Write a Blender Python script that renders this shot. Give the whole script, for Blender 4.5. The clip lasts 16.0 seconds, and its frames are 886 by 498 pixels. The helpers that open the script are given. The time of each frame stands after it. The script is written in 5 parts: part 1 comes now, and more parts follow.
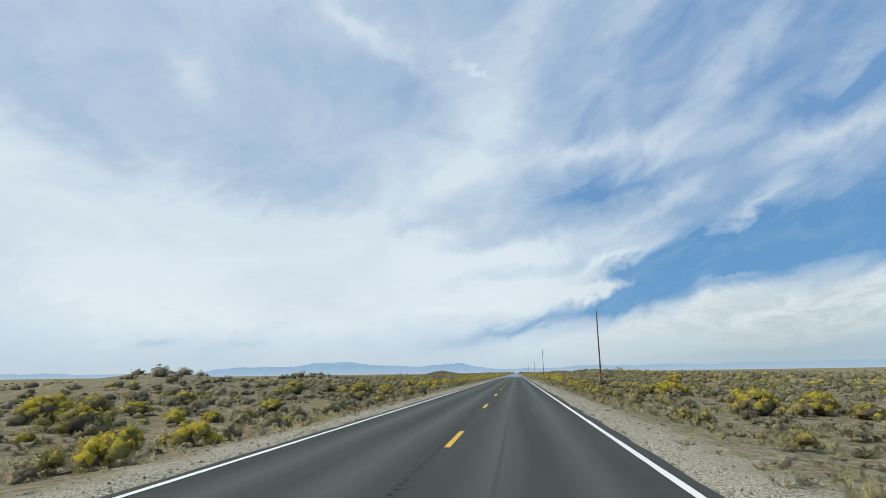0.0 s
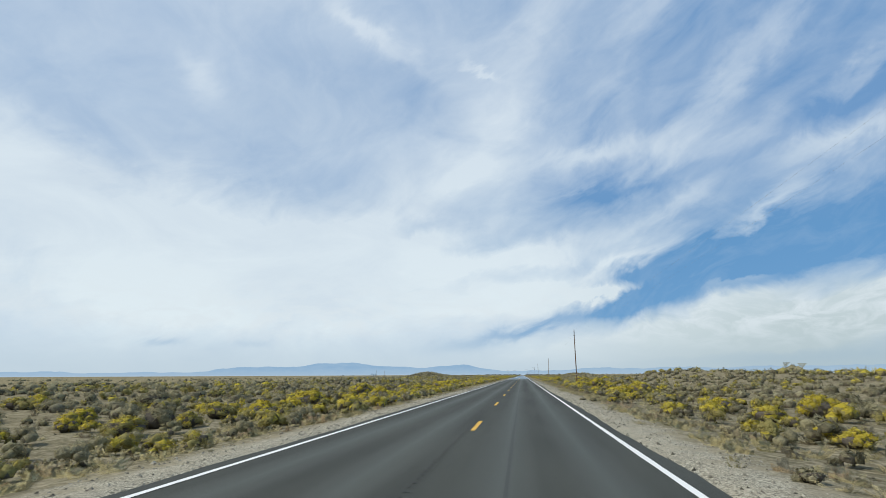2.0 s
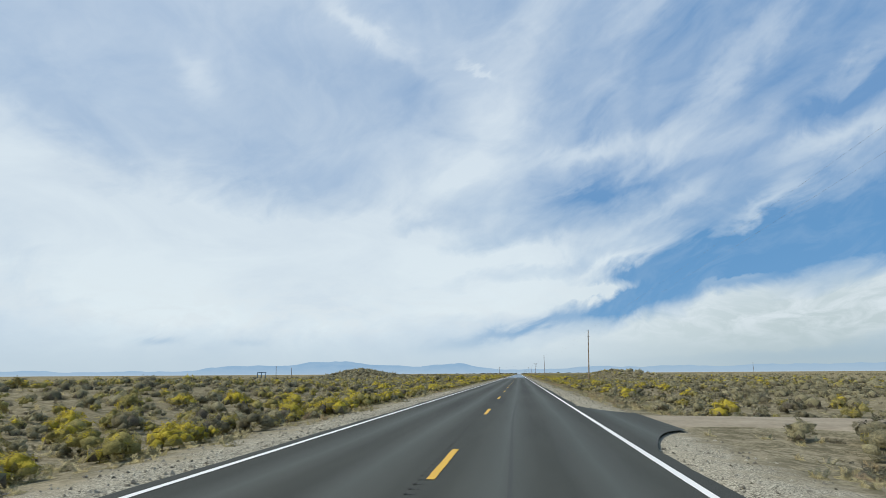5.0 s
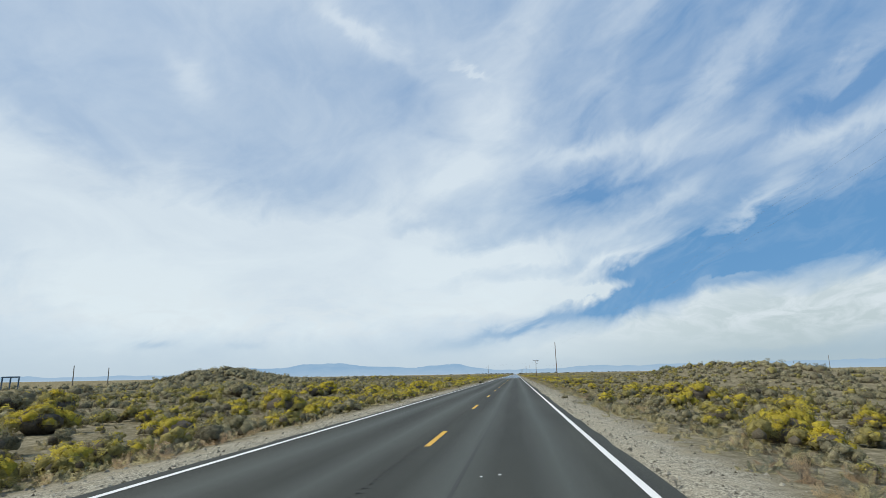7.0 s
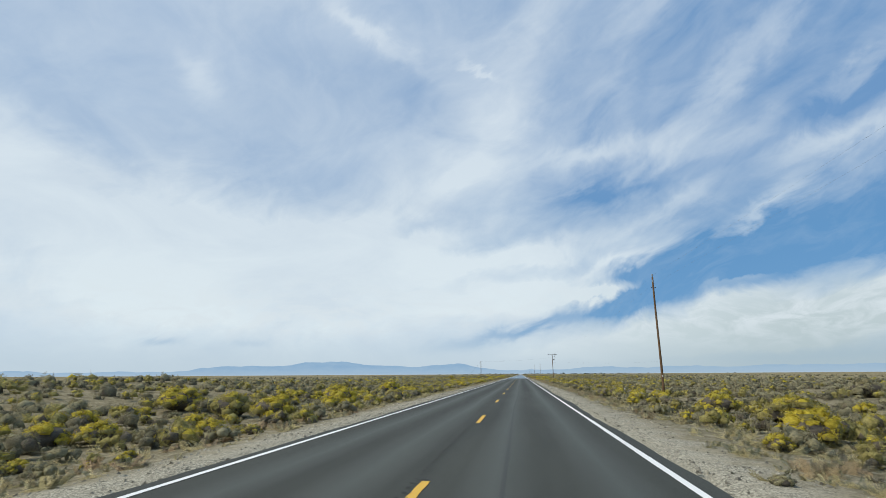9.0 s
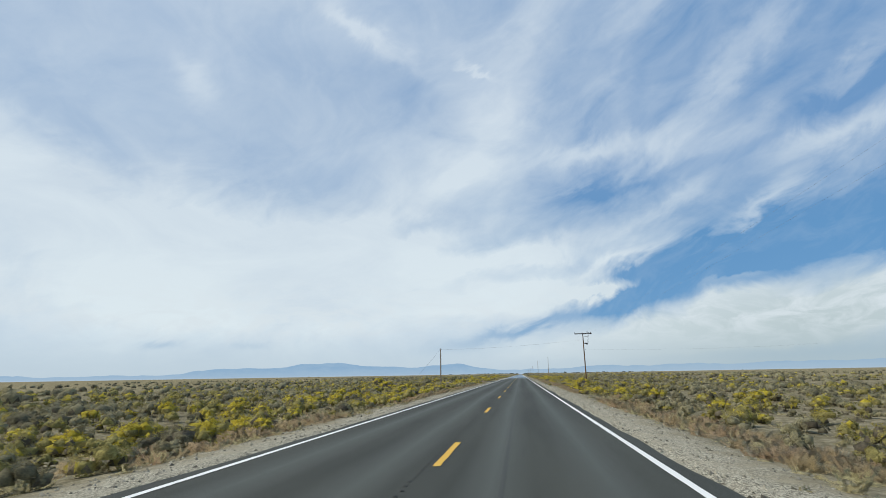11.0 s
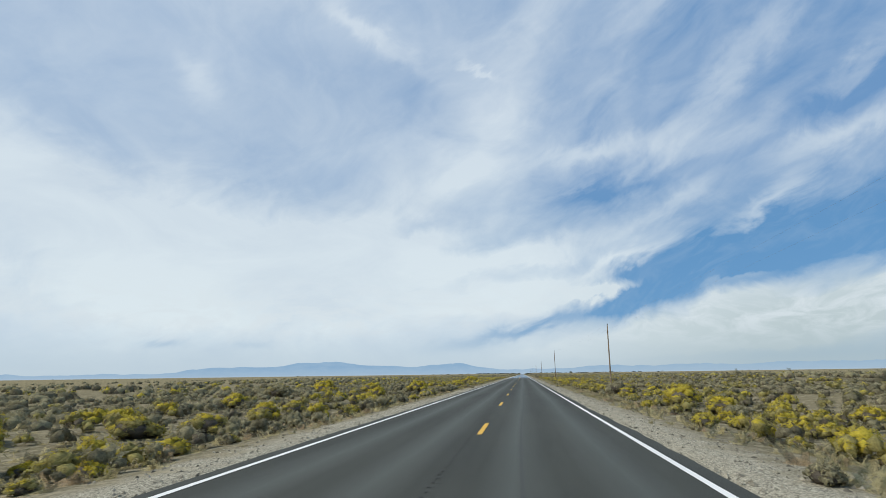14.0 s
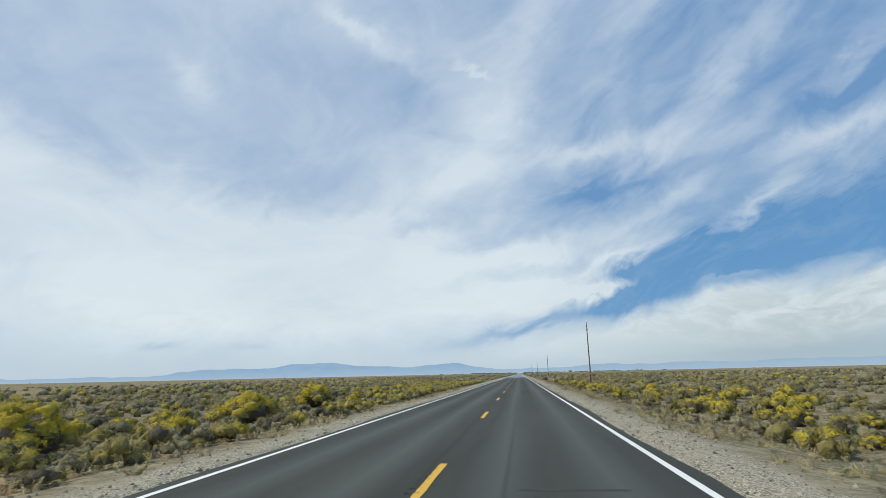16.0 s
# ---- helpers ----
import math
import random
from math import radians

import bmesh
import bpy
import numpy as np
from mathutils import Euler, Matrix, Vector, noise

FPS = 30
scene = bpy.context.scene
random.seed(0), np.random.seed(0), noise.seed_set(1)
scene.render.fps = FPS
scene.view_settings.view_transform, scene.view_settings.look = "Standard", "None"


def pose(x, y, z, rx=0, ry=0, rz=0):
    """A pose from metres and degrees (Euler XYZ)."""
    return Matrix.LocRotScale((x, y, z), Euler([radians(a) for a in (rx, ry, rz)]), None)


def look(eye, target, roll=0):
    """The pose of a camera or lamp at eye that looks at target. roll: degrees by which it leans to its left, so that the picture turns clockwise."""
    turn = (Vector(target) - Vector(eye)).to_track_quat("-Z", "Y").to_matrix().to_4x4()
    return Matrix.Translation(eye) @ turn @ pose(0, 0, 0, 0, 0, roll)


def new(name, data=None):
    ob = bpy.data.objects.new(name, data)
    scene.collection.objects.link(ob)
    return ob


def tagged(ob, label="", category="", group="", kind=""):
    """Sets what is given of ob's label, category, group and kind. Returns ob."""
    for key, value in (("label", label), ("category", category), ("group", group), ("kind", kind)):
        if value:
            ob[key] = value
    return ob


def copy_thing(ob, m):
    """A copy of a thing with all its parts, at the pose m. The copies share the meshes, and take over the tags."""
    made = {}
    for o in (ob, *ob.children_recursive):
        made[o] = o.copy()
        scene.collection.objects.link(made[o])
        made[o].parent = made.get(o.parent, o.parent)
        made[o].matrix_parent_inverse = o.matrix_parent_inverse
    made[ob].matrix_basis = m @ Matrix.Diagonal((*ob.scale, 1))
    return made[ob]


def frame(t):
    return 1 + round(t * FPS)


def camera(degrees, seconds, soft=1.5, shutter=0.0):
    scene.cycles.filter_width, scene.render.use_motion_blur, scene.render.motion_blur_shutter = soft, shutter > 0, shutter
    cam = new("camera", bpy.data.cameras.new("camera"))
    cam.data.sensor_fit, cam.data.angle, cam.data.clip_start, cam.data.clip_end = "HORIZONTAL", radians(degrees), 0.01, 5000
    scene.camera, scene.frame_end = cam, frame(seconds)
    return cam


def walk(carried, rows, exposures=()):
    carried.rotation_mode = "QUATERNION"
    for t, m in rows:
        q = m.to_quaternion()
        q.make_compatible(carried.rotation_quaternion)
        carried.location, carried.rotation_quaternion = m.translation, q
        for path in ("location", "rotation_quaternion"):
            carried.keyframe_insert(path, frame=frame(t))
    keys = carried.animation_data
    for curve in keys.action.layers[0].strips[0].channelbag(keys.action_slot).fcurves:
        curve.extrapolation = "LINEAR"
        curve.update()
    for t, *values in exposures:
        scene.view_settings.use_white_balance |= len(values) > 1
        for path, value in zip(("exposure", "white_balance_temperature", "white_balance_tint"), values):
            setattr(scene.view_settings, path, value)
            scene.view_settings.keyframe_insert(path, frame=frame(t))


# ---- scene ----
# Camera: driven along a straight desert road in the right-hand lane.
cam = camera(77.4, 16.0, soft=0.75, shutter=0.015)
# t, x, y, z, yaw, pitch, roll
ROWS = [
    (0.0, 0.831, 0.00, 0.828, 7.39, 12.72, 0.79),
    (0.5, 0.889, 16.96, 0.831, 7.49, 12.91, 0.39),
    (1.0, 0.886, 35.01, 0.836, 7.67, 12.78, 0.50),
    (1.5, 0.867, 51.89, 0.838, 7.50, 12.70, 0.14),
    (2.0, 0.803, 70.85, 0.836, 8.00, 12.87, 0.29),
    (2.5, 0.724, 86.90, 0.840, 7.67, 12.76, 0.52),
    (3.0, 0.716, 105.84, 0.834, 7.38, 12.87, 0.36),
    (3.5, 0.752, 123.85, 0.825, 7.55, 12.89, 0.49),
    (4.0, 0.729, 142.71, 0.824, 7.83, 12.81, 0.38),
    (6.5, 0.920, 229.55, 0.828, 7.22, 12.75, 0.62),
    (7.0, 1.105, 248.39, 0.836, 7.33, 12.84, 0.99),
    (7.5, 1.187, 264.48, 0.828, 7.56, 12.84, 1.27),
    (8.0, 1.087, 283.24, 0.832, 8.17, 12.91, 0.77),
    (8.5, 0.947, 299.54, 0.825, 8.17, 12.94, 1.14),
    (9.0, 0.785, 318.34, 0.827, 7.83, 12.82, 0.34),
    (11.5, 0.813, 407.25, 0.815, 7.83, 12.87, 1.12),
    (12.0, 0.801, 425.78, 0.815, 7.83, 12.88, 1.24),
    (12.5, 0.786, 441.98, 0.816, 7.67, 12.77, 1.30),
    (13.0, 0.770, 460.69, 0.821, 7.38, 13.03, 0.89),
    (13.5, 0.778, 476.97, 0.827, 7.66, 12.87, 0.61),
    (14.0, 0.649, 495.79, 0.833, 8.00, 12.82, 0.77),
    (14.5, 0.628, 512.59, 0.823, 7.49, 12.96, 1.14),
    (15.0, 0.729, 531.12, 0.832, 7.10, 12.81, 0.91),
    (15.5, 0.774, 547.25, 0.819, 7.38, 13.02, 0.91),
    (16.0, 0.763, 566.12, 0.825, 7.72, 12.83, 1.24),
]
walk(cam, [(t, pose(x, y, z, 90 + pitch, roll, yaw)) for t, x, y, z, yaw, pitch, roll in ROWS], [(0.0, 0.0), (16.0, -0.06)])

# ---- light ----
SUN_AZ, SUN_EL = radians(-116), radians(47)     # clockwise from +y, above the horizon
sun_data = bpy.data.lights.new("sun", "SUN")
sun_data.energy, sun_data.angle, sun_data.color = 3.1, radians(3.0), (1.0, 0.92, 0.78)
sun = new("sun", sun_data)
SUN_DIR = Vector((math.sin(SUN_AZ) * math.cos(SUN_EL), math.cos(SUN_AZ) * math.cos(SUN_EL), math.sin(SUN_EL)))
sun.matrix_world = look(SUN_DIR * 50, (0, 0, 0))


class Nodes:
    """Short writing of node trees."""

    def __init__(self, tree):
        self.tree, self.links = tree, tree.links
        tree.nodes.clear()

    def add(self, kind):
        return self.tree.nodes.new(kind)

    def put(self, socket, value):
        if isinstance(value, bpy.types.NodeSocket):
            self.links.new(value, socket)
        elif value is not None:
            socket.default_value = value

    def math(self, op, a, b=None, c=None, clamp=False):
        n = self.add("ShaderNodeMath")
        n.operation, n.use_clamp = op, clamp
        for s, v in zip(n.inputs, (a, b, c)):
            self.put(s, v)
        return n.outputs[0]

    def mul(self, a, b):
        return self.math("MULTIPLY", a, b)

    def sum(self, a, b):
        return self.math("ADD", a, b)

    def ramp(self, v, lo, hi, to_lo=0.0, to_hi=1.0, smooth=False):
        n = self.add("ShaderNodeMapRange")
        n.interpolation_type = "SMOOTHSTEP" if smooth else "LINEAR"
        for s, x in zip(n.inputs[:5], (v, lo, hi, to_lo, to_hi)):
            self.put(s, x)
        return n.outputs[0]

    def mix(self, f, a, b, blend="MIX"):
        n = self.add("ShaderNodeMix")
        n.data_type, n.blend_type = "RGBA", blend
        self.put(n.inputs[0], f), self.put(n.inputs[6], a), self.put(n.inputs[7], b)
        return n.outputs[2]

    def noise(self, vec, scale, detail=4.0, rough=0.55, warp=0.0):
        n = self.add("ShaderNodeTexNoise")
        self.put(n.inputs["Vector"], vec)
        n.inputs["Scale"].default_value, n.inputs["Detail"].default_value = scale, detail
        n.inputs["Roughness"].default_value, n.inputs["Distortion"].default_value = rough, warp
        return n.outputs[0]

    def mapped(self, vec, scale=(1, 1, 1), turn=0.0, shift=(0, 0, 0)):
        n = self.add("ShaderNodeMapping")
        self.put(n.inputs[0], vec)
        n.inputs[1].default_value, n.inputs[2].default_value, n.inputs[3].default_value = shift, (0, 0, radians(turn)), scale
        return n.outputs[0]


# ---- sky: clear blue, veiled by cirrus ----
world = bpy.data.worlds.new("sky")
scene.world, world.use_nodes = world, True
w = Nodes(world.node_tree)
sky = w.add("ShaderNodeTexSky")
sky.sky_type, sky.sun_disc, sky.sun_elevation, sky.sun_rotation = "NISHITA", False, SUN_EL, SUN_AZ
sky.altitude, sky.air_density, sky.dust_density, sky.ozone_density = 2300.0, 1.0, 0.6, 1.6
way = w.add("ShaderNodeTexCoord").outputs["Generated"]
part_xyz = w.add("ShaderNodeSeparateXYZ")
w.put(part_xyz.inputs[0], way)
dx, dy, dz = part_xyz.outputs
az = w.mul(w.math("ARCTAN2", dx, dy), 180 / math.pi)
el = w.mul(w.math("ARCSINE", dz), 180 / math.pi)
# the high cirrus passes overhead: spread it as it stands half-way along the drive
az = w.mul(az, w.math("SUBTRACT", 1.0, w.mul(dz, 0.09)))
el = w.math("SUBTRACT", el, w.mul(w.mul(dz, dz), 9.5))
up = w.math("MAXIMUM", dz, 0.06)
flat = w.add("ShaderNodeCombineXYZ")
w.put(flat.inputs[0], w.math("DIVIDE", dx, up)), w.put(flat.inputs[1], w.math("DIVIDE", dy, up))
flat = flat.outputs[0]
angles = w.add("ShaderNodeCombineXYZ")
w.put(angles.inputs[0], az), w.put(angles.inputs[1], el)
angles = angles.outputs[0]
# ragged edges: the angles are bent by a streaky noise before the banks of cloud are laid out
curl = w.add("ShaderNodeTexNoise")
w.put(curl.inputs["Vector"], w.mapped(angles, (0.05, 0.08, 1), 0, (4, 2, 0)))
curl.inputs["Scale"].default_value, curl.inputs["Detail"].default_value = 1.0, 3.0
eddy = w.add("ShaderNodeVectorMath")
eddy.operation = "MULTIPLY_ADD"
w.put(eddy.inputs[0], curl.outputs["Color"])
eddy.inputs[1].default_value = (10.0, 5.5, 0.0)
w.put(eddy.inputs[2], angles)
eddied = eddy.outputs[0]
slant = w.mapped(eddied, (1, 1, 1), -26)
bend = w.math("SUBTRACT", w.noise(w.mapped(slant, (0.16, 0.32, 1)), 1.0, 6.0, 0.58, 0.4), 0.5)
bend_2 = w.math("SUBTRACT", w.noise(w.mapped(slant, (0.18, 0.34, 1), 0, (9, 4, 0)), 1.0, 7.0, 0.58, 0.4), 0.5)
low_sky = w.ramp(el, 1.0, 13.0, 0.35, 1.0)
az_b = w.sum(az, w.mul(bend, 7.0))
el_b = w.sum(el, w.mul(w.mul(bend_2, 5.0), low_sky))


def bank(n, a0, e0, along, across, tilt, weight):
    """A soft oblong bank of cloud (or of clear sky) in degrees of bearing and height."""
    c, s = math.cos(radians(tilt)), math.sin(radians(tilt))
    u, v = n.math("SUBTRACT", az_b, a0), n.math("SUBTRACT", el_b, e0)
    p = n.mul(n.math("MULTIPLY_ADD", u, c, n.mul(v, s)), 1 / along)
    q = n.mul(n.math("MULTIPLY_ADD", v, c, n.mul(u, -s)), 1 / across)
    d = n.math("MULTIPLY_ADD", p, p, n.mul(q, q))
    return n.mul(n.math("EXPONENT", n.mul(d, -1.0)), weight)


# bearing, height, half length, half width, tilt, weight
CLOUD_LOW = [
    (19.9, 6.5, 7.3, 0.97, 12, 0.55), (-34.1, 9.2, 19.8, 4.96, 0, 0.34), (-17.1, 10.5, 14.9, 3.43, 4, 0.35), (23.2, 3.8, 12.4, 1.85, 8, 0.75),
    (11.2, 2.9, 11.6, 1.27, 6, 0.5), (1, 7.5, 10.9, 1.14, 3, 0.5), (3, 11.7, 8.6, 1.26, 10, 0.35), (9.6, 10.5, 4.9, 0.66, 16, 0.35),
    (27.2, 5.2, 7, 1.1, 9, 0.5), (-41.3, 13.1, 11.7, 2.25, -2, 0.2), (-15.9, 5.6, 28.4, 2.28, 0, 0.15), (21.1, 8.4, 4.3, 0.39, 10, 0.5),
    (4.3, 2.4, 0.8, 0.39, 0, 0.4), (9.3, 2.6, 1.4, 0.35, 0, 0.3), (14.2, 2.8, 0.7, 0.36, 0, 0.3), (22.3, 2.2, 0.6, 0.35, 0, 0.3),
]
CLOUD_SHEET = [(-38, 15.6, 15, 3.2, -8, 0.30), (-50, 17.5, 9, 3.5, -6, 0.22), (-14, 12.8, 12, 2.4, -10, 0.18), (-6, 22.5, 14, 4.0, 40, 0.16), (7.2, 7.5, 4.2, 0.5, 7, 0.55), (30, 4.8, 9, 1.0, 6, 0.2)]
CLOUD_HIGH = [
    (-4.5, 20.4, 9.8, 1.9, 38, 0.24), (9.3, 20.5, 7.1, 1.09, 4, 0.48), (15.4, 15, 3.6, 0.83, 22, 0.38), (23.7, 14.6, 4.2, 0.75, 24, 0.48),
    (28.6, 18.1, 6.5, 0.95, 10, 0.55), (19.5, 23.8, 8.3, 1.3, 38, 0.28), (25.5, 27.6, 9.7, 1.2, 36, 0.22), (31.5, 23.3, 3.3, 0.57, 20, 0.3),
    (2, 27.9, 8.2, 2.6, 72, 0.17), (13.8, 31.1, 6.4, 1.97, 40, 0.28), (-32.4, 25.8, 2.7, 1.28, -25, 0.26), (-15.9, 31.3, 5.9, 0.85, -26, 0.34),
    (-3.3, 28.3, 2.2, 0.44, -32, 0.32), (21.5, 19.8, 5.3, 1.06, 4, 0.35), (-29.3, 31.4, 5.9, 1.96, 20, 0.12), (17.4, 32.8, 4.2, 1.17, 38, 0.2),
]
CLEAR = [
    (27.5, 10.7, 10.1, 2.55, 9, 1.1), (17.8, 9.3, 7.1, 2.12, 14, 1), (32.1, 11.2, 4.8, 2.58, 0, 0.9), (0.9, 4.5, 7.4, 0.57, 12, 0.6),
    (11, 6.8, 4.3, 0.97, 18, 0.7), (11.4, 5.8, 4.3, 0.96, -10, 0.5), (10.7, 17, 6, 0.98, 14, 0.32), (6.1, 16.7, 3.9, 0.67, 14, 0.22),
    (30.5, 21.2, 5.1, 0.7, 18, 0.28), (33.6, 22.1, 2.7, 1.0, 10, 0.25), (10.8, 9.3, 3.2, 0.55, 14, 0.5),
]
THIN = [
    (-9.8, 25.8, 3.9, 2.53, -5, 0.22), (-12.7, 34.3, 4.7, 1.67, -20, 0.2), (-2.8, 34, 3.1, 2.1, 0, 0.1), (-17.6, 27, 3.8, 2.19, 0, 0.1),
    (-27.7, 19, 4.2, 2.02, 0, 0.18), (-18.6, 18.5, 4.5, 1.58, 10, 0.12), (-11.3, 14.1, 5.2, 0.93, 10, 0.22), (-4.1, 12.8, 6.4, 1.05, 12, 0.2),
    (-40.8, 19.6, 4.1, 1.08, -18, 0.13), (-46.7, 25.3, 3.6, 2.81, 0, 0.1), (-3.6, 9.9, 3.5, 0.7, 6, 0.12), (8.4, 23.4, 3.2, 0.97, 40, 0.15),
    (-34.8, 3.1, 1.1, 0.35, 4, 0.3), (-26.7, 3, 1.6, 0.35, 0, 0.15), (-40.5, 6.3, 2.7, 0.54, 0, 0.08), (21.1, 1.4, 12.2, 0.65, 0, 0.25),
]
cover = w.ramp(el, 6.0, 22.0, 0.72, 0.64, True)
for row in CLOUD_LOW + CLOUD_SHEET + CLOUD_HIGH:
    cover = w.sum(cover, bank(w, *row))
for a0, e0, along, across, tilt, weight in CLEAR + THIN:
    cover = w.math("SUBTRACT", cover, bank(w, a0, e0, along, across, tilt, weight))
streaks = w.math("SUBTRACT", w.noise(w.mapped(slant, (0.06, 0.17, 1), 0, (3, 1, 0)), 1.0, 7.0, 0.55, 0.7), 0.5)
wisps = w.math("SUBTRACT", w.noise(w.mapped(eddied, (0.13, 0.19, 1), 12), 1.0, 9.0, 0.58, 0.6), 0.5)
east = w.ramp(az, -18.0, 14.0, 0.35, 1.0, True)
cover = w.sum(cover, w.mul(w.mul(streaks, east), w.ramp(el, 4.0, 14.0, 0.22, 0.80)))
cover = w.sum(cover, w.mul(wisps, w.ramp(el, 2.0, 14.0, 0.35, 0.6)))
threads = w.math("SUBTRACT", w.noise(w.mapped(slant, (0.26, 0.75, 1), 0, (1, 8, 0)), 1.0, 6.0, 0.6, 0.8), 0.5)
cover = w.sum(cover, w.mul(w.mul(threads, east), w.ramp(el, 3.0, 12.0, 0.12, 0.26)))
cover = w.math("SUBTRACT", cover, w.mul(w.ramp(az, -8.0, 22.0, 0.02, 0.42, True), w.ramp(el, 8.0, 16.0)))
# a last thin veil drifts across the clear gap
veil = w.ramp(w.sum(threads, w.mul(wisps, 0.8)), -0.06, 0.16, 0.02, 0.10)
cover = w.math("MULTIPLY", w.math("MAXIMUM", cover, veil), 1.0, clamp=True)
white = w.mix(w.ramp(el, 3.0, 28.0), (7.5, 8.5, 8.95, 1), (6.2, 7.2, 8.25, 1))
thick = w.noise(w.mapped(angles, (0.055, 0.13, 1), 8, (2, 5, 0)), 1.0, 7.0, 0.6, 0.6)
white = w.mix(w.ramp(thick, 0.40, 0.64, 0.0, 0.42), white, (5.2, 6.25, 7.45, 1))
low_east = w.mul(w.ramp(az, -4.0, 26.0, 0.0, 1.0, True), w.ramp(el, 3.5, 11.0, 1.0, 0.0, True))
white = w.mix(low_east, white, (5.2, 6.2, 6.5, 1))
blue = w.mix(0.8, sky.outputs[0], (1.0, 3.0, 5.8, 1))
blue = w.mix(w.ramp(el, 12.0, 19.0, 0.0, 0.42), blue, (2.2, 3.6, 6.2, 1))
billow = w.noise(w.mapped(eddied, (0.30, 0.75, 1), 4, (7, 3, 0)), 1.0, 7.0, 0.6, 0.5)
white = w.mix(w.mul(w.ramp(billow, 0.42, 0.60), w.mul(w.ramp(el, 1.5, 4.5), w.ramp(el, 5.5, 10.0, 0.8, 0.0))), white, (7.1, 7.95, 8.45, 1))
veiled = w.mix(cover, blue, white)
haze = w.ramp(el, 0.0, 4.5, 0.80, 0.0, True)
veiled = w.mix(haze, veiled, w.mix(low_east, (5.3, 6.4, 7.2, 1), (4.2, 5.3, 5.9, 1)))
back = w.add("ShaderNodeBackground")
w.put(back.inputs[0], veiled)
back.inputs[1].default_value = 0.1
w.put(w.add("ShaderNodeOutputWorld").inputs[0], back.outputs[0])

# ---- materials ----
def material(name, colour, rough=0.9, metal=0.0):
    """A new material; returns it, its node writer and its shader."""
    m = bpy.data.materials.new(name)
    m.use_nodes = True
    n = Nodes(m.node_tree)
    b = n.add("ShaderNodeBsdfPrincipled")
    b.inputs["Roughness"].default_value, b.inputs["Metallic"].default_value = rough, metal
    b.inputs["Base Color"].default_value = (*colour, 1)
    b.inputs["Specular IOR Level"].default_value = 0.25
    n.put(n.add("ShaderNodeOutputMaterial").inputs[0], b.outputs[0])
    return m, n, b


def bumped(n, b, height, strength, distance):
    k = n.add("ShaderNodeBump")
    k.inputs["Strength"].default_value, k.inputs["Distance"].default_value = strength, distance
    n.put(k.inputs["Height"], height)
    n.put(b.inputs["Normal"], k.outputs[0])


def place(n):
    return n.add("ShaderNodeTexCoord").outputs["Object"]


def world_place(n):
    return n.add("ShaderNodeNewGeometry").outputs["Position"]


def grained(name, dark, light, scale, rough=0.9, bump=0.4, size=0.01, stretch=(1, 1, 1), metal=0.0):
    """A plain stuff with grain at two scales."""
    m, n, b = material(name, light, rough, metal)
    p = n.mapped(place(n), stretch)
    v = n.sum(n.mul(n.noise(p, scale, 5), 0.55), n.mul(n.noise(p, scale * 6.3, 4), 0.45))
    n.put(b.inputs["Base Color"], n.mix(n.ramp(v, 0.36, 0.64), (*dark, 1), (*light, 1)))
    bumped(n, b, v, bump, size)
    return m


def plant(name, dark, light, tip, spread=0.5, mottle=0.6, fine=34.0, air=0.0, strand=1.0, thin=0.35, canopy=False):
    """Leaves, twigs or blossom: each spray its own tone, the shade between fine tips painted in as dark mottling, each
    plant its own cast.
    """
    m, n, b = material(name, light, 0.9)
    p = world_place(n)
    c = n.mix(n.add("ShaderNodeNewGeometry").outputs["Random Per Island"], (*dark, 1), (*light, 1))
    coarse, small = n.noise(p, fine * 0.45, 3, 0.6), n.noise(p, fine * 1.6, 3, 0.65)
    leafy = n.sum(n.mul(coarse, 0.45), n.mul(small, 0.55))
    patch = n.noise(p, 0.9, 3)
    c = n.mix(n.mul(n.ramp(patch, 0.38, 0.66), spread), c, (*tip, 1))
    # leafy noise darkens the colour to stand in for shade between tips
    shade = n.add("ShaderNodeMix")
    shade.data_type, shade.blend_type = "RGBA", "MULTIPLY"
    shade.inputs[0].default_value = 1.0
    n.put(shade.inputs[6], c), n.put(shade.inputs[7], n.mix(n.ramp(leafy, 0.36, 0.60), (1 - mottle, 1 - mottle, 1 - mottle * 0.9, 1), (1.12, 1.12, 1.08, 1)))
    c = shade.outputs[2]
    if canopy:
        # fine blades scatter light as one mat that faces the sky
        face_up = n.add("ShaderNodeCombineXYZ")
        face_up.inputs[2].default_value = 1.0
        n.put(b.inputs["Normal"], face_up.outputs[0])
    else:
        bumped(n, b, leafy, 0.9 * min(1.0, mottle * 1.5), 0.06)
    n.put(b.inputs["Base Color"], c)
    b.inputs["Specular IOR Level"].default_value = 0.05
    t = n.add("ShaderNodeBsdfTranslucent")
    n.put(t.inputs[0], c)
    x = n.add("ShaderNodeMixShader")
    x.inputs[0].default_value = thin
    n.put(x.inputs[1], b.outputs[0]), n.put(x.inputs[2], t.outputs[0])
    last = x.outputs[0]
    if air:
        # a spray is many small leaves or strands with air between them
        gap = n.add("ShaderNodeMixShader")
        n.put(gap.inputs[0], n.ramp(n.noise(n.mapped(p, (1, 1, strand)), fine * 1.9, 2, 0.6), air, air + 0.03))
        n.put(gap.inputs[1], n.add("ShaderNodeBsdfTransparent").outputs[0]), n.put(gap.inputs[2], last)
        last = gap.outputs[0]
    for node in m.node_tree.nodes:
        if node.type == "OUTPUT_MATERIAL":
            n.put(node.inputs[0], last)
    return m


SPRAY = {}


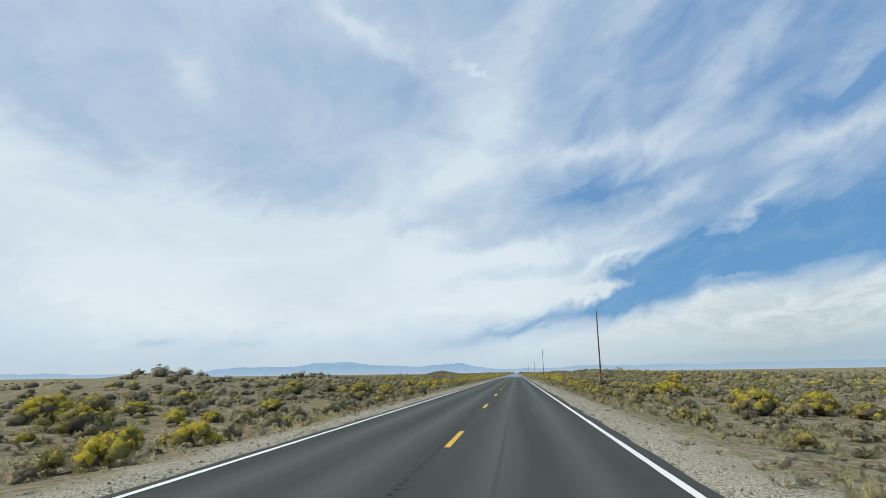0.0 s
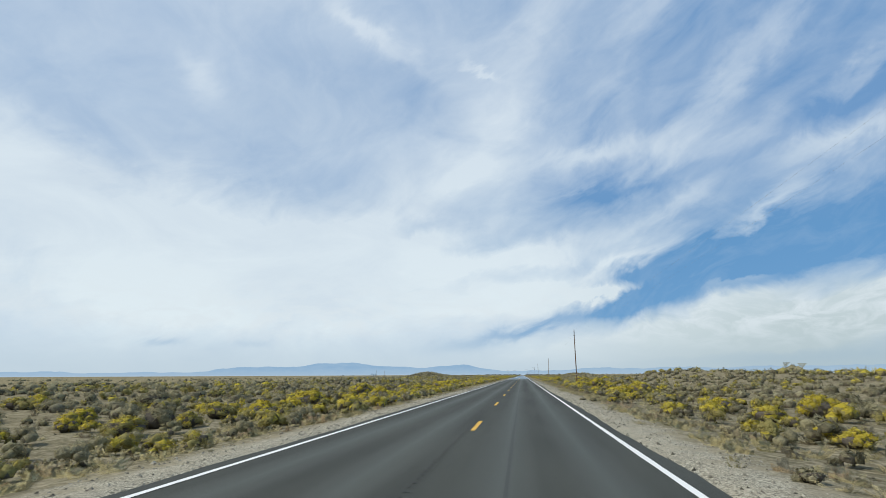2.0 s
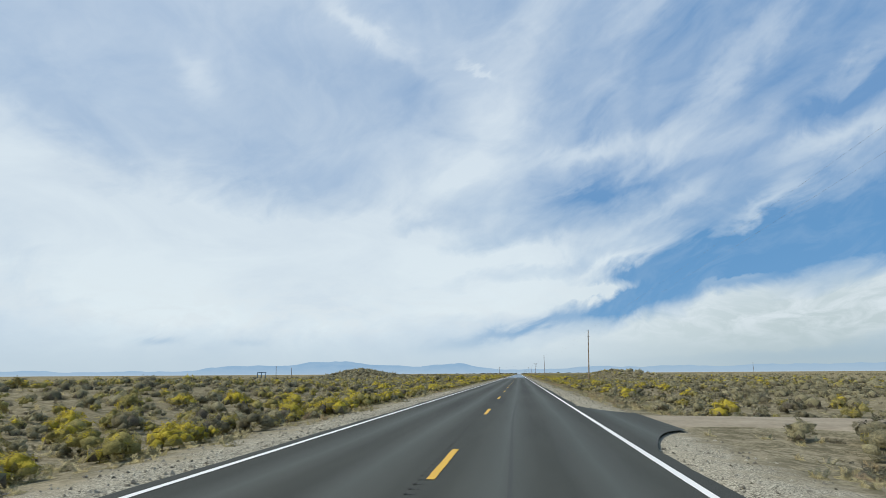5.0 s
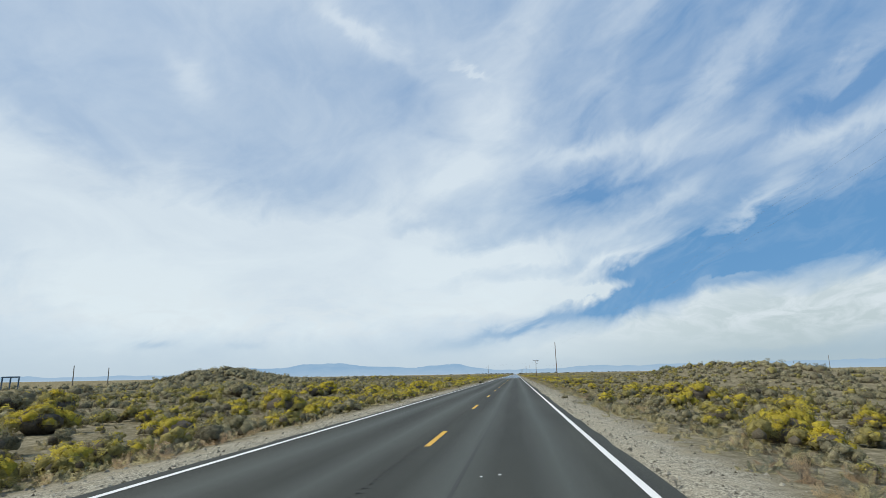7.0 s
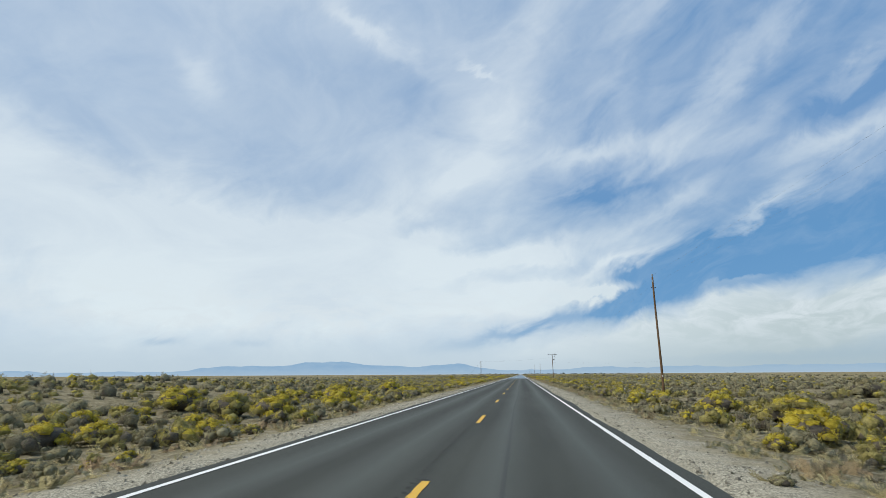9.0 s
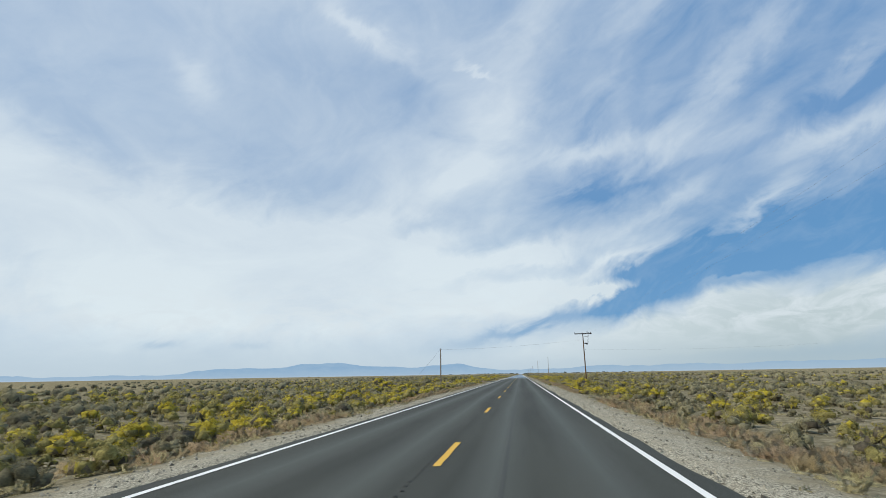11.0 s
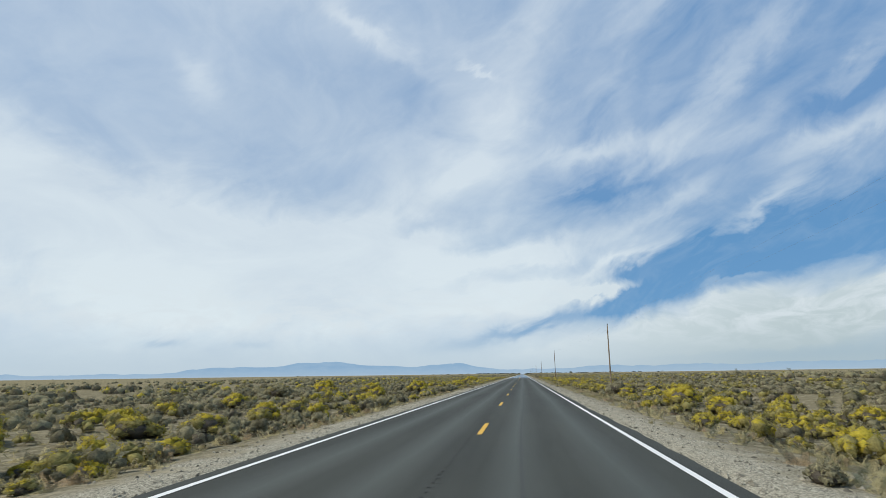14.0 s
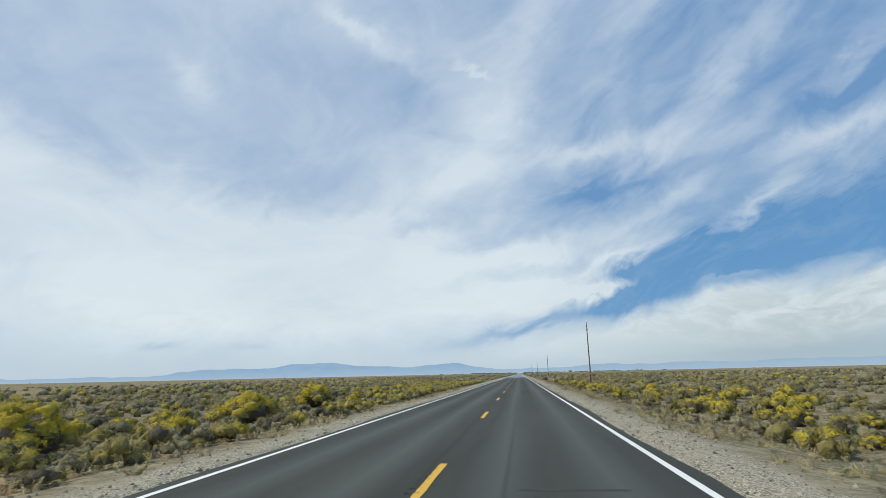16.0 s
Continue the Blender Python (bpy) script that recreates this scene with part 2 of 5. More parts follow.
def leafage(name, *how):
    """A leaf material, and its looser twin for the sprays that stand out of the crown."""
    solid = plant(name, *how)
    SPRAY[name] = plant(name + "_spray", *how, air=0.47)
    return solid


def ground_material():
    m, n, b = material("sandy_soil", (0.3, 0.25, 0.18), 0.95)
    p = world_place(n)
    xyz = n.add("ShaderNodeSeparateXYZ")
    n.put(xyz.inputs[0], p)
    off = n.math("ABSOLUTE", xyz.outputs[0])
    big, mid = n.noise(p, 0.16, 4), n.noise(p, 1.3, 5, 0.6)
    small, grit = n.noise(p, 9.0, 5, 0.65), n.noise(p, 48.0, 3, 0.7)
    soil = n.mix(n.ramp(mid, 0.35, 0.65), (0.18, 0.16, 0.11, 1), (0.315, 0.28, 0.197, 1))
    soil = n.mix(n.mul(n.ramp(big, 0.42, 0.62), 0.4), soil, (0.35, 0.312, 0.22, 1))
    # dead leaves, roots and trampled straw lie in clumps between the shrubs
    clump = n.sum(n.mul(small, 0.5), n.mul(n.noise(p, 3.4, 5, 0.6), 0.5))
    field = n.ramp(off, 2.9, 3.8, 0.4, 1.0)
    soil = n.mix(n.mul(n.ramp(clump, 0.44, 0.53), n.mul(field, 0.8)), soil, (0.11, 0.10, 0.062, 1))
    straw = n.sum(n.mul(n.noise(p, 16.0, 5, 0.65), 0.6), n.mul(n.noise(p, 4.3, 4, 0.6), 0.4))
    soil = n.mix(n.mul(n.ramp(straw, 0.50, 0.60), 0.6), soil, (0.37, 0.325, 0.215, 1))
    soil = n.mix(n.mul(n.ramp(grit, 0.52, 0.66), 0.35), soil, (0.11, 0.092, 0.052, 1))
    # the graded shoulder: crushed grey stone
    cell = n.add("ShaderNodeTexVoronoi")
    n.put(cell.inputs["Vector"], p)
    cell.inputs["Scale"].default_value = 75.0
    pick = n.add("ShaderNodeSeparateColor")
    n.put(pick.inputs[0], cell.outputs["Color"])
    stone = n.mix(pick.outputs[0], (0.06, 0.057, 0.045, 1), (0.62, 0.585, 0.46, 1))
    stone = n.mix(n.ramp(cell.outputs["Distance"], 0.42, 0.75, 0.0, 0.35), stone, (0.085, 0.076, 0.058, 1))
    stone = n.mix(n.mul(n.ramp(grit, 0.45, 0.7), 0.3), stone, (0.37, 0.34, 0.265, 1))
    stone = n.mix(n.mul(n.ramp(n.noise(p, 2.3, 4), 0.45, 0.62), 0.35), stone, (0.37, 0.335, 0.25, 1))
    edge = n.sum(off, n.mul(n.math("SUBTRACT", mid, 0.5), 2.0))
    c = n.mix(n.ramp(edge, 2.75, 3.5, 1.0, 0.0, True), soil, stone)
    # farther out the soil lies under twigs, leaf litter and low scrub
    far = n.ramp(off, 4.0, 12.0)
    ahead = n.ramp(xyz.outputs[1], 700.0, 1200.0)
    mottle = n.sum(n.mul(n.noise(p, 0.8, 6, 0.72), 0.5), n.mul(n.noise(p, 3.7, 6, 0.7), 0.5))
    scrub = n.mix(n.ramp(mottle, 0.45, 0.55), (0.175, 0.15, 0.088, 1), (0.33, 0.285, 0.175, 1))
    c = n.mix(n.math("MAXIMUM", n.mul(far, 0.25), n.mul(n.math("MAXIMUM", n.ramp(off, 20.0, 55.0), ahead), 0.85)), c, scrub)
    n.put(b.inputs["Base Color"], c)
    h = n.sum(n.mul(small, 0.25), n.sum(n.mul(grit, 0.45), n.mul(cell.outputs["Distance"], -0.3)))
    bumped(n, b, h, 0.6, 0.012)
    b.inputs["Specular IOR Level"].default_value = 0.0
    return m


def asphalt_material():
    m, n, b = material("asphalt", (0.05, 0.052, 0.052), 0.78)
    p = world_place(n)
    xyz = n.add("ShaderNodeSeparateXYZ")
    n.put(xyz.inputs[0], p)
    x = n.sum(xyz.outputs[0], n.mul(n.math("SUBTRACT", n.noise(n.mapped(p, (1, 0.05, 1)), 1.0, 3), 0.5), 0.35))
    # polished wheel tracks run lighter, the lane's oily middle and its edges darker
    lane = n.math("ABSOLUTE", n.math("SUBTRACT", n.math("FRACT", n.mul(n.sum(x, 4.024), 1 / 2.012)), 0.5))
    worn = n.math("SUBTRACT", 1.0, n.math("ABSOLUTE", n.mul(n.math("SUBTRACT", lane, 0.22), 6.0)), clamp=True)
    grain = n.noise(p, 130.0, 3, 0.7)
    stain = n.noise(n.mapped(p, (1.4, 0.12, 1)), 1.0, 5, 0.6)
    base = n.mix(n.ramp(stain, 0.35, 0.68), (0.039, 0.042, 0.035, 1), (0.061, 0.065, 0.054, 1))
    base = n.mix(n.mul(worn, 0.65), base, (0.083, 0.091, 0.077, 1))
    base = n.mix(n.mul(n.ramp(grain, 0.5, 0.75), 0.4), base, (0.13, 0.13, 0.125, 1))
    # one worn-in repair across the eastern lane, darker, with a pale scraped joint where it begins
    y = n.sum(xyz.outputs[1], n.mul(n.math("SUBTRACT", n.noise(p, 2.2, 4), 0.5), 0.5))
    lane_side = n.ramp(xyz.outputs[0], 0.0, 0.12)
    repair = n.mul(n.mul(n.ramp(y, 39.85, 40.05, 0.0, 1.0, True), n.ramp(y, 41.2, 42.0, 1.0, 0.0, True)), lane_side)
    base = n.mix(n.mul(repair, 0.55), base, (0.030, 0.033, 0.028, 1))
    joint = n.mul(n.mul(n.ramp(xyz.outputs[1], 39.72, 39.76), n.ramp(xyz.outputs[1], 39.80, 39.84, 1.0, 0.0)), lane_side)
    joint = n.mul(joint, n.ramp(n.noise(n.mapped(p, (2.6, 0.6, 1)), 1.0, 3), 0.54, 0.60))
    base = n.mix(n.mul(joint, 0.7), base, (0.20, 0.205, 0.19, 1))
    n.put(b.inputs["Base Color"], base)
    n.put(b.inputs["Roughness"], n.ramp(worn, 0.0, 1.0, 0.85, 0.66))
    bumped(n, b, grain, 0.5, 0.006)
    # mirage over the far road, imitated by mirror gloss mixed in at the flattest glance
    mirage_gloss, both = n.add("ShaderNodeBsdfGlossy"), n.add("ShaderNodeMixShader")
    mirage_gloss.inputs["Roughness"].default_value = 0.02
    n.put(both.inputs[0], n.ramp(n.add("ShaderNodeLayerWeight").outputs["Facing"], 0.9905, 0.9955, 0.0, 0.8, True))
    n.put(both.inputs[1], b.outputs[0]), n.put(both.inputs[2], mirage_gloss.outputs[0])
    for node in m.node_tree.nodes:
        if node.type == "OUTPUT_MATERIAL":
            n.put(node.inputs[0], both.outputs[0])
    return m


def paint_material(name, colour, wear):
    m, n, b = material(name, colour, 0.6)
    p = world_place(n)
    v = n.sum(n.mul(n.noise(p, 60.0, 4, 0.7), 0.5), n.mul(n.noise(p, 4.0, 5, 0.6), 0.5))
    n.put(b.inputs["Base Color"], n.mix(n.ramp(v, wear, wear + 0.12), (*colour, 1), (0.09, 0.088, 0.08, 1)))
    bumped(n, b, v, 0.3, 0.004)
    return m


def mountain_material():
    m, n, b = material("mountain_painted_haze", (0.3, 0.42, 0.6), 1.0)
    p = world_place(n)
    xyz = n.add("ShaderNodeSeparateXYZ")
    n.put(xyz.inputs[0], p)
    v = n.noise(n.mapped(p, (0.012, 0.012, 0.03)), 1.0, 6, 0.6)
    # aerial haze is painted in: blue tint, paler low down and to the east
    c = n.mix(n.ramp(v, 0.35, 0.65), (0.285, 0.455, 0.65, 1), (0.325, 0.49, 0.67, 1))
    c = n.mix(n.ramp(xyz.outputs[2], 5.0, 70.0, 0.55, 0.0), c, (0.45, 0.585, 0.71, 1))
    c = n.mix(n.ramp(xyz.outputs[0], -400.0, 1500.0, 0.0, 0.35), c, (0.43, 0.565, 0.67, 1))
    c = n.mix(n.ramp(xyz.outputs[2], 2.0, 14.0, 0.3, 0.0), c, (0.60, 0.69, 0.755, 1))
    # emitted, so the painted haze keeps its tone in any light
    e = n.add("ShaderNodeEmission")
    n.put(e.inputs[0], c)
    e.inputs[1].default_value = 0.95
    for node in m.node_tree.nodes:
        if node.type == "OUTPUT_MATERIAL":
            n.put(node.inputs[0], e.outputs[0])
    return m


SOIL, ASPHALT, MOUNTAIN = ground_material(), asphalt_material(), mountain_material()
WHITE_LINE = paint_material("white_road_paint", (0.80, 0.80, 0.77), 0.66)
YELLOW_LINE = paint_material("yellow_road_paint", (0.68, 0.41, 0.05), 0.60)
PATCH = grained("fresh_asphalt", (0.040, 0.043, 0.038), (0.074, 0.078, 0.069), 12.0, 0.85, 0.4, 0.005)
SEAM = grained("tar_seam", (0.046, 0.049, 0.044), (0.064, 0.067, 0.06), 18.0, 0.7, 0.3, 0.004)
GROOVE_SHADE = grained("groove_shade", (0.020, 0.021, 0.021), (0.05, 0.05, 0.048), 30.0, 0.95, 0.5, 0.004)
SCORED = grained("scored_asphalt", (0.050, 0.053, 0.048), (0.068, 0.071, 0.064), 30.0, 0.75, 0.3, 0.004)
POLE_WOOD = grained("creosoted_wood", (0.075, 0.043, 0.022), (0.20, 0.125, 0.068), 7.0, 0.85, 0.6, 0.012, (5, 5, 0.35))
TAN_WOOD = grained("sun_bleached_pole", (0.13, 0.095, 0.06), (0.33, 0.25, 0.165), 7.0, 0.85, 0.6, 0.012, (5, 5, 0.35))
GREY_WOOD = grained("weathered_grey_wood", (0.10, 0.085, 0.07), (0.27, 0.235, 0.195), 8.0, 0.9, 0.6, 0.01, (5, 5, 0.4))
DARK_WOOD = grained("dark_stained_timber", (0.016, 0.014, 0.014), (0.05, 0.042, 0.038), 9.0, 0.85, 0.5, 0.008, (3, 3, 1))
STEEL = grained("galvanised_steel", (0.20, 0.21, 0.22), (0.38, 0.39, 0.40), 14.0, 0.45, 0.1, 0.002, (1, 1, 1), 0.8)
DARK_METAL = grained("dark_metal", (0.02, 0.022, 0.026), (0.06, 0.063, 0.07), 14.0, 0.5, 0.1, 0.002, (1, 1, 1), 0.3)
PORCELAIN = grained("grey_porcelain", (0.16, 0.20, 0.25), (0.32, 0.37, 0.42), 10.0, 0.25, 0.05, 0.002)
WHITE_PLASTIC = grained("white_plastic", (0.55, 0.56, 0.55), (0.75, 0.76, 0.75), 9.0, 0.5, 0.05, 0.002)
GREEN_PLASTIC = grained("green_plastic", (0.05, 0.20, 0.18), (0.10, 0.30, 0.27), 9.0, 0.5, 0.05, 0.002)
STONE = plant("crushed_stone", (0.09, 0.084, 0.07), (0.62, 0.585, 0.49), (0.40, 0.375, 0.30), 0.35, 0.2)
DIRT = grained("packed_dirt", (0.24, 0.20, 0.14), (0.36, 0.31, 0.225), 1.6, 0.95, 0.5, 0.02)
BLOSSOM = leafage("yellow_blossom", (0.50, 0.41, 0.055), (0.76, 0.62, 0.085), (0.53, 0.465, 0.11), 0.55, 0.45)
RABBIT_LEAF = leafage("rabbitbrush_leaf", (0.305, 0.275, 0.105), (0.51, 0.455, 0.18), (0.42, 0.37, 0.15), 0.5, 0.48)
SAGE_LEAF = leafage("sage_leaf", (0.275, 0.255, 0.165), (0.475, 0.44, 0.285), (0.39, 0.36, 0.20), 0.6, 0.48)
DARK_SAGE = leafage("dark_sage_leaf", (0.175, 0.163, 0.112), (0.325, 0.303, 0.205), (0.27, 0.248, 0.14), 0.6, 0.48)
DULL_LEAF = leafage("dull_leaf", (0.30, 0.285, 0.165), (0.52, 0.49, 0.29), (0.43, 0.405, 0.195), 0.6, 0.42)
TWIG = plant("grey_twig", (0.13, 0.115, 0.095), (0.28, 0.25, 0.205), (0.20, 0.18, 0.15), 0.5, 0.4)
# dark twig tone: painted shade under crowns, and bare cushions
HEART = leafage("twigs_with_painted_shade", (0.13, 0.115, 0.085), (0.27, 0.238, 0.178), (0.19, 0.168, 0.118), 0.5, 0.45)
STRAW = plant("dry_grass", (0.345, 0.305, 0.165), (0.56, 0.495, 0.295), (0.45, 0.405, 0.19), 0.5, 0.3, 70.0, 0.495, 0.14, 0.25, True)
RUSSET = plant("russet_weed", (0.27, 0.20, 0.125), (0.46, 0.345, 0.225), (0.40, 0.35, 0.19), 0.6, 0.3, 70.0, 0.49, 0.2, 0.25, True)
OLIVE_GRASS = plant("olive_grass", (0.235, 0.21, 0.105), (0.39, 0.345, 0.185), (0.325, 0.295, 0.14), 0.5, 0.3, 70.0, 0.495, 0.16, 0.25, True)
DRAB_GRASS = plant("drab_twigs", (0.10, 0.088, 0.06), (0.225, 0.198, 0.138), (0.17, 0.152, 0.09), 0.5, 0.45, 60.0, 0.475, 0.4, 0.25, True)
JUNIPER_LEAF = leafage("juniper_leaf", (0.20, 0.22, 0.11), (0.38, 0.41, 0.22), (0.29, 0.31, 0.15), 0.5, 0.6)
# distant haze is painted in by lightening this leaf colour
HAZED_LEAF = leafage("hazed_tree_leaf", (0.075, 0.09, 0.07), (0.13, 0.145, 0.115), (0.10, 0.115, 0.09), 0.5)
PURPLE = plant("purple_petal", (0.30, 0.20, 0.36), (0.52, 0.40, 0.58), (0.45, 0.35, 0.5), 0.3)
BLUE_STEEL = grained("blue_painted_steel", (0.04, 0.08, 0.13), (0.08, 0.14, 0.21), 3.0, 0.5, 0.1, 0.004)


# ---- building helpers ----
def mesh_of(name, verts, faces, mats, which=None, smooth=False, lean=None):
    """A mesh from arrays of points and of triangles or quads."""
    me = bpy.data.meshes.new(name)
    verts, faces = np.asarray(verts, np.float32), np.asarray(faces, np.int32)
    k = faces.shape[1]
    me.vertices.add(len(verts)), me.vertices.foreach_set("co", verts.ravel())
    me.loops.add(faces.size), me.loops.foreach_set("vertex_index", faces.ravel())
    me.polygons.add(len(faces))
    me.polygons.foreach_set("loop_start", np.arange(0, faces.size, k, dtype=np.int32))
    if which is not None:
        me.polygons.foreach_set("material_index", np.asarray(which, np.int32))
    for m in mats:
        me.materials.append(m)
    me.update(calc_edges=True)
    me.polygons.foreach_set("use_smooth", np.full(len(faces), smooth) if isinstance(smooth, bool) else np.asarray(smooth, bool))
    if lean is not None:
        me.normals_split_custom_set_from_vertices(np.asarray(lean, np.float32))
    return me


def part(name, bm, mat, parent=None, label="", smooth=False):
    """A bmesh as one mesh object, under its thing."""
    me = bpy.data.meshes.new(name)
    for face in bm.faces:
        face.smooth = smooth
    bm.to_mesh(me), bm.free()
    me.materials.append(mat)
    ob = new(name, me)
    ob.parent = parent
    return tagged(ob, label)


def empty(name, m):
    ob = new(name)
    ob.matrix_basis = m
    ob.empty_display_size = 0.2
    return ob


def box_bm(x0, x1, y0, y1, z0, z1, bevel=0.0, bm=None):
    bm = bm or bmesh.new()
    made = bmesh.ops.create_cube(bm, size=1)["verts"]
    for v in made:
        v.co = Vector(((x0 + x1) / 2 + v.co.x * (x1 - x0), (y0 + y1) / 2 + v.co.y * (y1 - y0), (z0 + z1) / 2 + v.co.z * (z1 - z0)))
    if bevel:
        bmesh.ops.bevel(bm, geom=list({e for v in made for e in v.link_edges}), offset=bevel, segments=1, affect="EDGES")
    return bm


def lathe_bm(profile, sides=12, bend=0.0, bm=None):
    """Rings of radius and height, closed at both ends."""
    bm = bm or bmesh.new()
    rings = []
    for i, (r, z) in enumerate(profile):
        sway = bend * math.sin(z * 0.9)
        rings.append([bm.verts.new((r * math.cos(a) + sway, r * math.sin(a), z)) for a in (2 * math.pi * k / sides for k in range(sides))])
    for a, b in zip(rings, rings[1:]):
        for k in range(sides):
            bm.faces.new((a[k], a[(k + 1) % sides], b[(k + 1) % sides], b[k]))
    bm.faces.new(reversed(rings[0])), bm.faces.new(rings[-1])
    return bm


def tube_bm(points, r, sides=6, bm=None):
    """A thin bar or wire along points."""
    bm = bm or bmesh.new()
    pts = [Vector(p) for p in points]
    rings = []
    for i, p in enumerate(pts):
        d = (pts[min(i + 1, len(pts) - 1)] - pts[max(i - 1, 0)]).normalized()
        u = d.orthogonal().normalized()
        v = d.cross(u)
        rings.append([bm.verts.new(p + r * (u * math.cos(a) + v * math.sin(a))) for a in (2 * math.pi * k / sides for k in range(sides))])
    for a, b in zip(rings, rings[1:]):
        # match each ring to the one before, so that the bar does not twist
        k0 = min(range(sides), key=lambda k: (b[k].co - a[0].co).length)
        for k in range(sides):
            bm.faces.new((a[k], a[(k + 1) % sides], b[(k + 1 + k0) % sides], b[(k + k0) % sides]))
        rings[rings.index(b)] = [b[(k + k0) % sides] for k in range(sides)]
    bm.faces.new(reversed(rings[0])), bm.faces.new(rings[-1])
    bmesh.ops.recalc_face_normals(bm, faces=bm.faces)
    return bm


# ---- the lie of the land ----
def hash_noise(x, y, seed):
    """Smooth value noise on arrays."""
    xi, yi = np.floor(x), np.floor(y)
    fx, fy = x - xi, y - yi
    fx, fy = fx * fx * (3 - 2 * fx), fy * fy * (3 - 2 * fy)

    def h(a, b):
        v = np.sin(a * 127.1 + b * 311.7 + seed * 74.7) * 43758.5453
        return v - np.floor(v)
    return (h(xi, yi) * (1 - fx) + h(xi + 1, yi) * fx) * (1 - fy) + (h(xi, yi + 1) * (1 - fx) + h(xi + 1, yi + 1) * fx) * fy


# mounds beside the road: x, y, radius along x and y, rise
MOUNDS = [(8.6, 458.8, 4, 8, -0.36), (8.6, 549.3, 4, 8, -0.34), (8.0, 48.8, 4, 7, -0.15), (-15, 46, 6, 12, 0.40), (-23.5, 35, 6, 7, 1.3), (-22.5, 61, 7, 9, 1.3),
          (-16, 290, 7, 14, 0.3), (-42.6, 329.6, 8, 9, 2.3), (22, 112, 8, 30, 0.85), (17, 136, 6, 13, 1.0), (-17, 128, 6, 12, 0.75), (23, 312, 8, 20, 1.55), (17, 58, 5, 9, 0.25),
          (-24, 347, 11, 18, 0.80), (-20, 100, 9, 18, 0.25), (-19, 192, 9, 30, 0.85), (24, 200, 10, 30, 0.3), (26, 480, 10, 30, 0.35), (27, 560, 10, 25, 0.4)]


def land(x, y):
    """Height of the ground: a gravel shoulder, a shallow ditch, then hummocky flats."""
    x, y = np.asarray(x, float), np.asarray(y, float)
    a = np.abs(x)
    base = np.interp(a, [0, 2.16, 2.3, 3.4, 4.8, 7.5, 12, 40, 300], [-0.16, -0.16, -0.045, -0.12, -0.30, -0.36, -0.30, -0.30, -0.42])
    near = np.clip((a - 3.0) / 4, 0, 1) * np.clip((400 - a) / 300, 0, 1)
    bumps = (hash_noise(x / 1.1, y / 1.3, 1) - 0.5) * 0.10 + (hash_noise(x / 4.2, y / 5.0, 2) - 0.5) * 0.26
    swell = (hash_noise(x / 23, y / 31, 3) - 0.45) * 0.45 * np.clip((a - 7) / 12, 0, 1)
    z = base + near * (bumps + swell)
    z += np.clip((a - 2.3) / 0.8, 0, 1) * (hash_noise(x / 0.35, y / 0.35, 5) - 0.5) * 0.02
    for mx, my, rx, ry, rise in MOUNDS:
        z += rise * np.exp(-((x - mx) / rx) ** 2 - ((y - my) / ry) ** 2)
    z += 3.2 * np.clip((np.hypot(x, y - 283) - 900) / 2400, 0, 1) * np.clip((a - 5) / 30, 0, 1)
    # the drives that leave the road, one on each side
    drive = np.exp(-((y - DRIVE_Y) / 3.2) ** 4) * (x < -2.1) * np.clip((30 + x) / 8, 0, 1)
    drive = np.maximum(drive, np.exp(-((y - EAST_Y) / 2.6) ** 4) * (x > 2.1) * np.clip((26 - x) / 8, 0, 1))
    return z * (1 - drive) + drive * (-0.03 - 0.008 * np.clip(a - 2, 0, 30))


DRIVE_Y, EAST_Y = 459.4, 188.5


def graded(stops):
    """Positions with a spacing that changes from stretch to stretch: start, then (end, step)."""
    out, at = [], stops[0]
    for end, step in stops[1:]:
        n = max(1, round((end - at) / step))
        out += [at + (end - at) * k / n for k in range(n)]
        at = end
    return np.array(out + [at])


def ground():
    side = graded([2.1, (5, 0.36), (12, 0.7), (30, 1.6), (70, 5), (200, 16), (600, 60), (5200, 600)])
    xs = np.concatenate([-side[::-1], [-1.5, 0, 1.5], side])
    ys = graded([-400, (-60, 30), (-8, 3), (620, 0.95), (760, 2.5), (1200, 14), (2200, 60), (5400, 400)])
    gx, gy = np.meshgrid(xs, ys)
    gz = land(gx, gy)
    nx, ny = len(xs), len(ys)
    i = (np.arange(ny - 1)[:, None] * nx + np.arange(nx - 1)[None]).ravel()
    me = mesh_of("ground", np.stack([gx, gy, gz], -1).reshape(-1, 3), np.stack([i, i + 1, i + nx + 1, i + nx], -1), [SOIL], smooth=True)
    tagged(new("ground", me), "sandy tan desert soil with gravel shoulders and low hummocks", "ground", kind="structure")


ground()

# ---- road ----
HALF, EDGE = 2.215, 2.012

